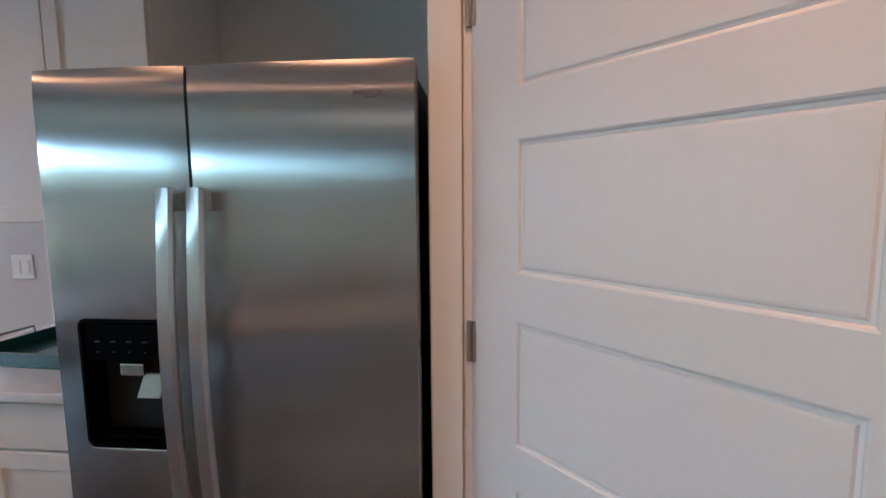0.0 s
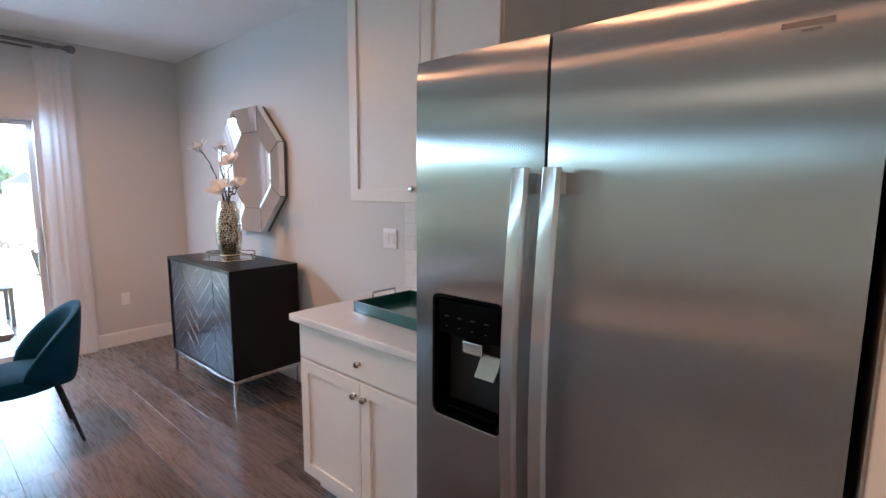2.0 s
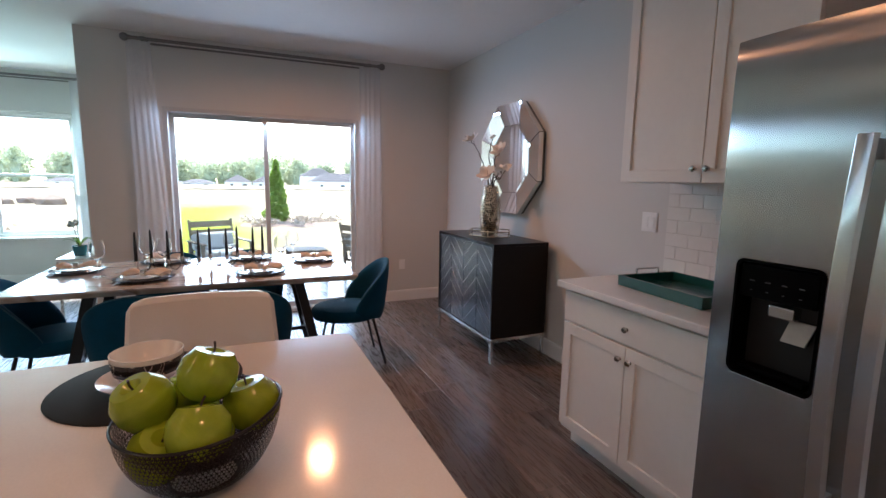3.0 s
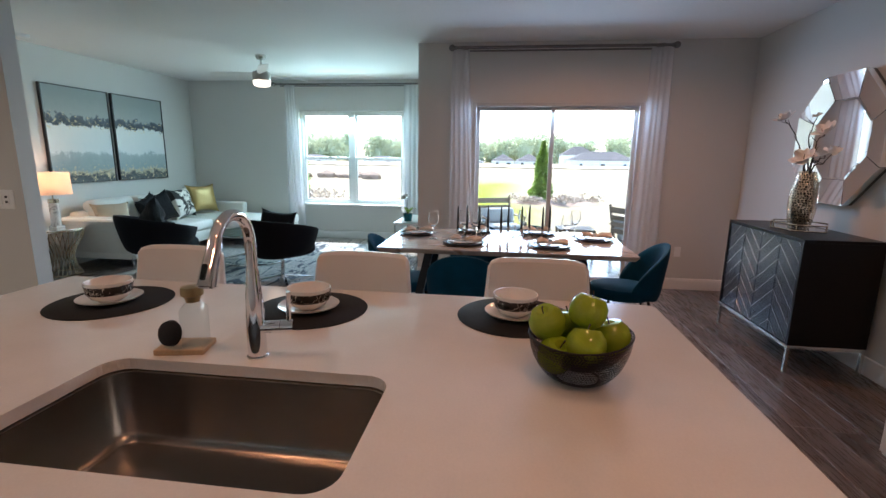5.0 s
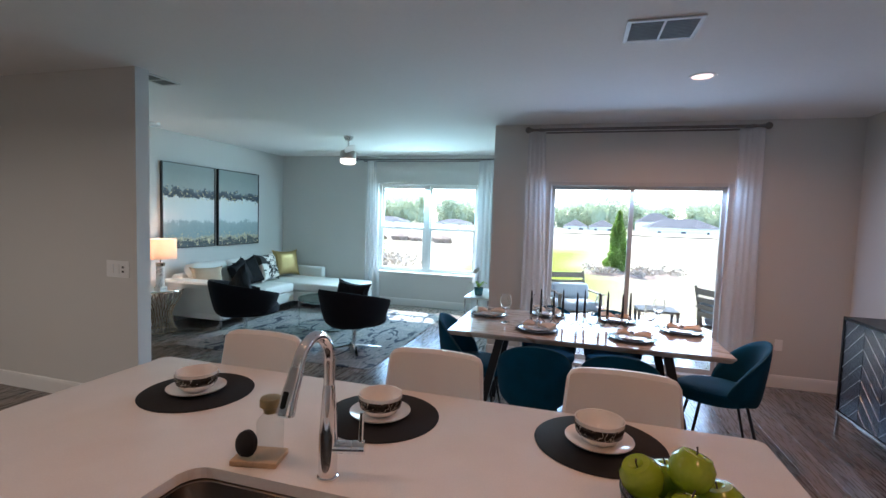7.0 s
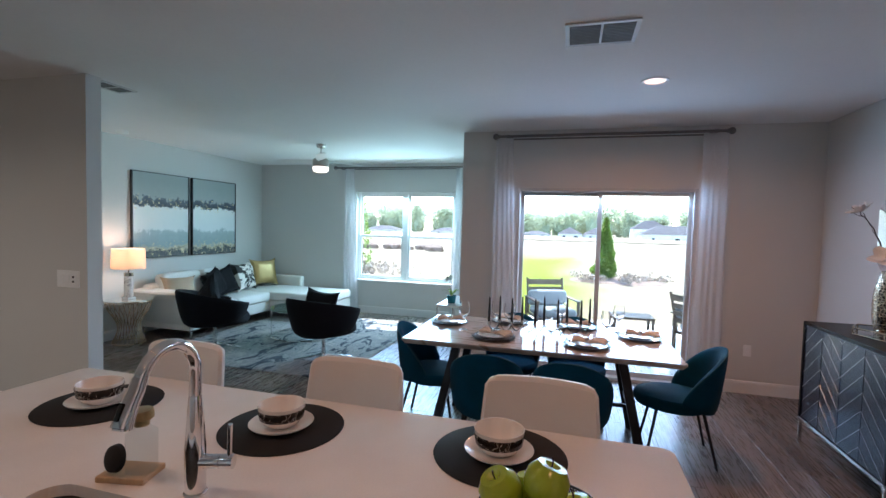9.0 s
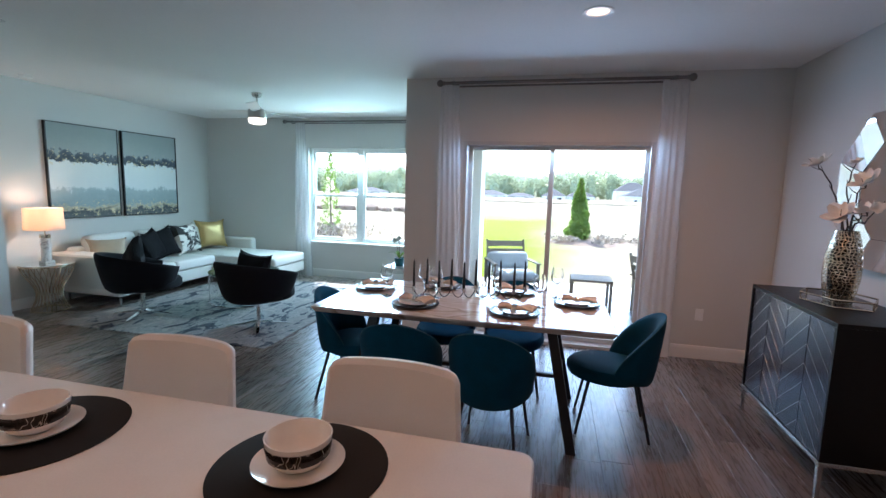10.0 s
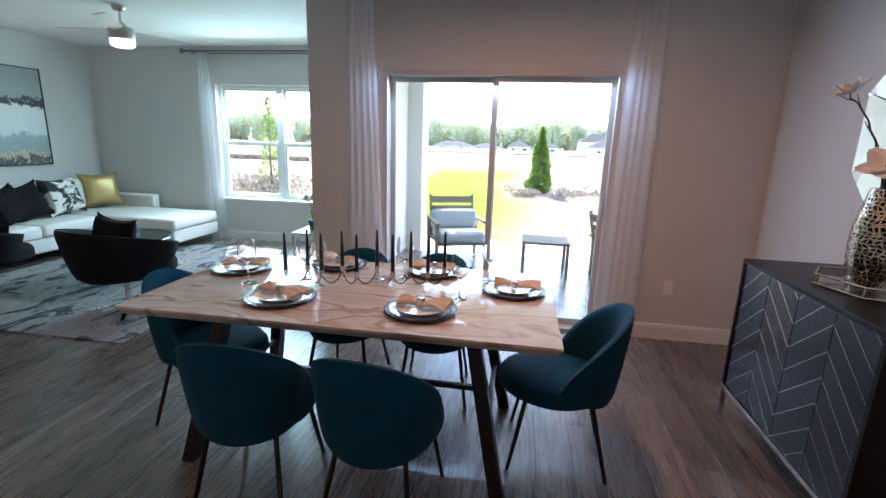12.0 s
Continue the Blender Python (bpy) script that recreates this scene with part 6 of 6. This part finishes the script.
# ---- outside ----
GZ = -0.15
land = bmesh.new()
prof_ = [(-5.3, GZ - 0.3), (-5.3, GZ), (-40, GZ), (-90, -0.85), (-230, -3.4), (-330, -4.6), (-900, -4.6), (-900, -5.2)]
loft(land, [[(x, yy, z) for x, z in prof_] for yy in (-500, 500)])
solo("ground", land, "grass", "bright lawn with sun glare painted pale on one side, and bare sandy ground reaching the horizon", "ground", kind="structure")
solo("patio", boxes((-8.75, XS - 0.192, YC + 0.192, 3.6, GZ, -0.045)), "concrete", "broom-finished concrete patio slab", "patio", kind="structure")
solo("patio_ceiling", boxes((-8.9, XS - 0.19, YC + 0.19, 3.8, 2.62, 2.78)), "stucco", "pale covered patio ceiling", "ceiling", kind="structure")
solo("patio_wall", boxes((-8.2, XW - 0.203, YC - 0.1, YC + 0.41, GZ, 2.62), (XW - 0.2, XS - 0.202, YC + 0.192, YC + 0.202, -0.043, 2.615), (XS - 0.2, XS - 0.192, YC + 0.195, SL[0] - 0.04, GZ, 2.62), (XS - 0.2, XS - 0.192, SL[1] + 0.04, 3.6, GZ, 2.62)), "stucco", "pale stucco wall and corner of the patio", "wall", kind="structure")
solo("patio_column", boxes((-8.75, -8.4, 3.2, 3.55, -0.045, 2.62), (-8.77, -8.38, 3.18, 3.57, -0.045, 0.2)), "stucco", "square stucco patio column", "column", kind="structure")
solo("roof", boxes((XW - 0.75, 2.5, YL - 1.8, YR + 0.6, CEIL + 0.16, CEIL + 0.32)), "roof", "low roof with eaves over the house", "roof", kind="structure")


def patio_chair(m):
    """Faces +x, towards the house."""
    t = thing("patio_chair", "taupe slatted patio chair with grey-blue cushions", "patio chair", m, "patio furniture")
    for y in (-0.3, 0.3):
        part("arm_frame", boxes((0.24, 0.28, y - 0.02, y + 0.02, 0, 0.6), (-0.3, -0.26, y - 0.02, y + 0.02, 0, 0.6), (-0.34, 0.32, y - 0.028, y + 0.028, 0.6, 0.622), bevel=0.004), "taupe", t)
    part("seat_frame", b1(-0.28, 0.28, -0.28, 0.28, 0.28, 0.32, bevel=0.004), "taupe", t)
    for y in (-0.27, 0.27):
        part("post", tube(bmesh.new(), [(-0.26, y, 0.3), (-0.4, y, 0.95)], 0.018, 4), "taupe", t)
    for k in range(4):
        v = 0.36 + 0.18 * k
        part("slat", b1(-0.01, 0.01, -0.27, 0.27, 0, 0.1 if k == 3 else 0.075), "taupe", t, m=pose(-0.26 - 0.14 * v, 0, 0.3 + 0.65 * (v - 0.1), 0, -12, 0))
    part("seat_cushion", b1(-0.24, 0.32, -0.275, 0.275, 0.32, 0.47, bevel=0.055, seg=4), "cushion", t, smooth=True)
    part("back_cushion", b1(-0.06, 0.12, -0.29, 0.29, 0, 0.3, bevel=0.07, seg=4), "cushion", t, smooth=True, m=pose(-0.22, 0, 0.44, 0, -14, 0))
    return t


pc = patio_chair(pose(-7.42, -0.4, -0.045, 0, 0, 22) @ Matrix.Diagonal((1.0, 1.12, 0.89, 1.0)))
copy_thing(pc, pose(-6.75, 1.72, -0.045, 0, 0, 120))
ot = thing("patio_side_table", "taupe metal patio side table", "side table", pose(-6.85, 0.74, -0.045), "patio furniture")
part("tabletop", b1(-0.22, 0.22, -0.27, 0.27, 0.44, 0.47, bevel=0.004), "taupe", ot)
for x in (-0.2, 0.2):
    for y in (-0.25, 0.25):
        part("leg", b1(x - 0.018, x + 0.018, y - 0.018, y + 0.018, 0, 0.44), "taupe", ot)

rl = random.Random(21)


def leaf_cloud(bm, n, place, size):
    """n small bent leaves at places drawn from place()."""
    for _ in range(n):
        c, out = place()
        d = Vector((rl.gauss(0, 1), rl.gauss(0, 1), rl.gauss(0, 1))) + out * 1.5
        d.normalize()
        s = d.orthogonal().normalized()
        s.rotate(Matrix.Rotation(rl.uniform(0, 6.28), 3, d))
        k = size * rl.uniform(0.6, 1.3)
        v = [bm.verts.new(c + d * a * k + s * b * k) for a, b in ((0, -0.25), (0.5, -0.4), (1.1, 0), (0.5, 0.4), (0, 0.25))]
        bm.faces.new(v)


def cone_tree(name, label, at, h, r, n, size, gap):
    t = thing(name, label, "tree", pose(*at))
    part("trunk", tube(bmesh.new(), [(0, 0, 0), (0.01, 0, h * 0.5), (0, 0, h * 0.96)], 0.04, 8, 0.008), "bark", t)

    def place():
        while True:
            v = rl.random() ** 1.35
            a = rl.uniform(0, 6.283)
            k = 0.75 + 0.5 * noise.noise((math.cos(a) * 1.6, math.sin(a) * 1.6, v * 6 + h))
            if gap and noise.noise((math.cos(a) * 2, math.sin(a) * 2, v * 9 + 3)) < gap - 0.4:
                continue
            rad = r * (1 - v) ** 0.75 * (0.55 + 0.45 * min(1, v * 9)) * k * rl.uniform(0.75, 1.12)
            return Vector((rad * math.cos(a), rad * math.sin(a), 0.12 + (h - 0.12) * v)), Vector((math.cos(a), math.sin(a), 0.7))
    bm = bmesh.new()
    leaf_cloud(bm, n, place, size)
    part("crown", bm, "leaf", t, "dense green foliage")
    return t


cone_tree("conical_tree", "young conical evergreen tree in a mulch bed", (-17.1, 1.05, GZ), 2.2, 0.47, 8000, 0.062, 0)
cone_tree("young_tree", "thin young tree with sparse leaves outside the window", (-14.9, -7.3, GZ), 2.8, 0.5, 1300, 0.06, 0.34)
bm = bmesh.new()
loft(bm, [[(a * math.cos(q) * (1 + 0.12 * math.sin(3 * q)), b * math.sin(q) * (1 + 0.1 * math.cos(2 * q)), z) for q in [2 * math.pi * k / 36 for k in range(36)]] for a, b, z in ((1.3, 2.1, 0), (1.1, 1.9, 0.06), (0.5, 0.9, 0.1))])
solo("mulch_bed", bm, "mulch", "brown mulch bed round the conical tree", "flower bed", m=pose(-16.9, 1.45, GZ) @ Matrix.Scale(0.85, 4))
bm = bmesh.new()
for _ in range(46):
    a, q = rl.uniform(0.3, 1.0), rl.uniform(0, 6.28)
    cx, cy = 1.15 * a * math.cos(q), 1.95 * a * math.sin(q)
    hh = rl.uniform(0.14, 0.36)
    leaf_cloud(bm, 26, lambda: (Vector((cx + rl.gauss(0, 0.09), cy + rl.gauss(0, 0.11), rl.uniform(0.08, hh))), Vector((0, 0, 0.9))), 0.09)
tagged(part("low_shrubs", bm, "dry_leaf", m=pose(-16.9, 1.45, GZ) @ Matrix.Scale(0.85, 4)), "low dry grassy shrubs in the mulch bed", "shrubs", kind="stuff")
bm = bmesh.new()
leaf_cloud(bm, 900, lambda: (Vector((rl.gauss(0, 0.5), rl.gauss(0, 0.9), rl.uniform(0.03, 0.4))), Vector((0, 0, 0.9))), 0.1)
tagged(part("low_shrubs", bm, "dry_leaf", m=pose(-14.6, -7.6, GZ)), "low dry shrubs below the living room window", "shrubs", kind="stuff")


def house(x, y, z, w, d, h, roof_h, two=False):
    t = thing("house", "distant pale stucco house with hipped shingle roof", "house", pose(x, y, z), "houses across the field")
    part("wall", b1(-d / 2, d / 2, -w / 2, w / 2, 0, h), "far_wall", t)
    e = 0.5
    bm = bmesh.new()
    lo = [bm.verts.new(p) for p in ((-d / 2 - e, -w / 2 - e, h), (d / 2 + e, -w / 2 - e, h), (d / 2 + e, w / 2 + e, h), (-d / 2 - e, w / 2 + e, h))]
    k = max(0.5, w / 2 - d / 2)
    hi = [bm.verts.new(p) for p in ((0, -k, h + roof_h), (0, k, h + roof_h))]
    bm.faces.new(lo[::-1]), bm.faces.new((lo[0], lo[1], hi[0])), bm.faces.new((lo[1], lo[2], hi[1], hi[0])), bm.faces.new((lo[2], lo[3], hi[1])), bm.faces.new((lo[3], lo[0], hi[0], hi[1]))
    part("roof", bm, "far_roof", t)
    nw = max(2, int(w / 7))
    for f in range(2 if two else 1):
        for i in range(nw):
            yy = -w / 2 + w * (i + 0.5) / nw
            tall = (i % 3 == 1 and f == 0)
            part("window", b1(d / 2, d / 2 + 0.05, yy - (0.9 if tall else 0.55), yy + (0.9 if tall else 0.55), f * 2.9 + (0.1 if tall else 0.9), f * 2.9 + 2.2), "far_glass", t)


for a in ((-225, -31.5, -3.35, 18, 12, 2.7, 2.3), (-237, -17, -3.5, 13, 9, 2.7, 1.5), (-205, -0.5, -2.95, 9.5, 9, 2.9, 2.7), (-207, 10.5, -2.98, 11, 10, 2.9, 2.9), (-205, 40, -2.95, 26, 14, 3.6, 3.6), (-240, 36, -3.55, 16, 12, 6.4, 4.2, True), (-224, 70, -3.3, 18, 12, 2.7, 2.2), (-236, -62, -3.5, 17, 11, 2.7, 2.0), (-230, -96, -3.4, 18, 12, 2.7, 2.2)):
    house(*a)
bm = bmesh.new()
for k in range(170):
    yy = -300 + 3.5 * k + rl.uniform(-1.5, 1.5)
    hh, rr, xx = rl.uniform(14, 19) + 2.0 * math.sin(k * 0.37), rl.uniform(3.4, 6.4), rl.uniform(-310, -262)
    lump = bmesh.ops.create_icosphere(bm, subdivisions=2, radius=1.0)["verts"]
    for v in lump:
        v.co *= 0.8 + 0.45 * noise.noise(v.co * 2.3 + Vector((k, 0, 0)))
        v.co = Vector((xx + v.co.x * rr * 0.6, yy + v.co.y * rr * 0.75, max(0.0, hh * (0.4 + 0.36 * v.co.z))))
    leaf_cloud(bm, 640, lambda: (Vector((xx + rl.gauss(0, rr * 0.55), yy + rl.gauss(0, rr * 0.6), max(0.2, hh * (1 - abs(rl.gauss(0, 0.36)))))), Vector((0, 0, 0.3))), 1.0)
tagged(part("far_treeline", bm, "hazy_leaf", m=pose(0, 0, -4.1)), "distant line of dense trees, their green paled for haze", "trees", kind="stuff")
bm = bmesh.new()
for k in range(90):
    box(bm, -107.05, -106.95, -70 + k * 1.8, -70 + k * 1.8 + 1.78, -0.05, 0.32 + 0.05 * math.sin(k * 1.7))
solo("silt_fence", bm, "fence", "low dark construction silt fence across the field", "fence", m=pose(0, 0, -1.16))
bm = bmesh.new()
for k in range(26):
    ico(bm, rl.uniform(0.25, 0.6), (rl.uniform(-34, -31), -28 + k * 0.75 + rl.uniform(-0.3, 0.3), GZ + 0.1), 1, (1, 1.4, 0.75))
tagged(part("soil_berm", bm, "mulch"), "low heap of brown soil across the field", "soil", kind="stuff")

# ---- floor planks, wall tiles ----
PW, PL = 0.183, 1.22


def plank_mesh(ln, wd):
    bm = bmesh.new()
    g, c = 0.0005, 0.0008
    loft(bm, [[(g, g, -0.0045), (ln - g, g, -0.0045), (ln - g, wd - g, -0.0045), (g, wd - g, -0.0045)], [(g, g, -c), (ln - g, g, -c), (ln - g, wd - g, -c), (g, wd - g, -c)], [(g + c, g + c, 0), (ln - g - c, g + c, 0), (ln - g - c, wd - g - c, 0), (g + c, wd - g - c, 0)]])
    me = bpy.data.meshes.new("plank")
    bm.to_mesh(me)
    bm.free()
    return me


floor_ob = bpy.data.objects["floor"]
near_me = plank_mesh(PL, PW)
near_me.materials.append(M["floor"])
rest = bmesh.new()
rp = random.Random(3)
y = YR - PW
while y > -7.1:
    x = XW + 0.001 - rp.uniform(0, PL)
    while x < 2.29:
        near = -5.1 < x and x + PL < 1.4 and -2.7 < y
        if near and x + PL < 2.29:
            ob = new("plank", near_me)
            ob.parent, ob.location = floor_ob, (x, y, 0)
        else:
            xa, xb = max(x, XW + 0.001), min(x + PL, 2.299)
            if xb - xa > 0.02:
                g, c = 0.0005, 0.0008
                v = [[rest.verts.new(p) for p in lp] for lp in ([(xa + g, y + g, -c), (xb - g, y + g, -c), (xb - g, y + PW - g, -c), (xa + g, y + PW - g, -c)], [(xa + g + c, y + g + c, 0), (xb - g - c, y + g + c, 0), (xb - g - c, y + PW - g - c, 0), (xa + g + c, y + PW - g - c, 0)])]
                rest.faces.new(v[1])
                for q in range(4):
                    rest.faces.new((v[0][q], v[0][(q + 1) % 4], v[1][(q + 1) % 4], v[1][q]))
        x += PL
    y -= PW
tagged(part("planks", rest, "floor_rest", floor_ob), kind="stuff")

tiles = solo("backsplash", boxes((-1.9, -0.89, YR - 0.004, YR - 0.0005, 0.92, 1.437)), "grout", "white glazed subway tile backsplash with pale grout", "backsplash", kind="structure")
TW, TH = 0.152, 0.076
bm = b1(0.0012, TW - 0.0012, -0.006, 0.0, 0.0012, TH - 0.0012, bevel=0.0018)
tm = bpy.data.meshes.new("tile")
bm.to_mesh(tm)
bm.free()
tm.materials.append(M["tile"])
bm = b1(0.0012, TW / 2 - 0.0012, -0.006, 0.0, 0.0012, TH - 0.0012, bevel=0.0018)
hm = bpy.data.meshes.new("tile")
bm.to_mesh(hm)
bm.free()
hm.materials.append(M["tile"])
for r in range(7):
    z = 0.9215 + r * TH
    if z + TH > 1.46:
        break
    x = -1.9
    k = 0
    while x < -0.9:
        half = r % 2 and k == 0
        ob = new("tile", hm if half else tm)
        ob.parent, ob.location = tiles, (x, YR - 0.004, z)
        x += TW / 2 if half else TW
        k += 1
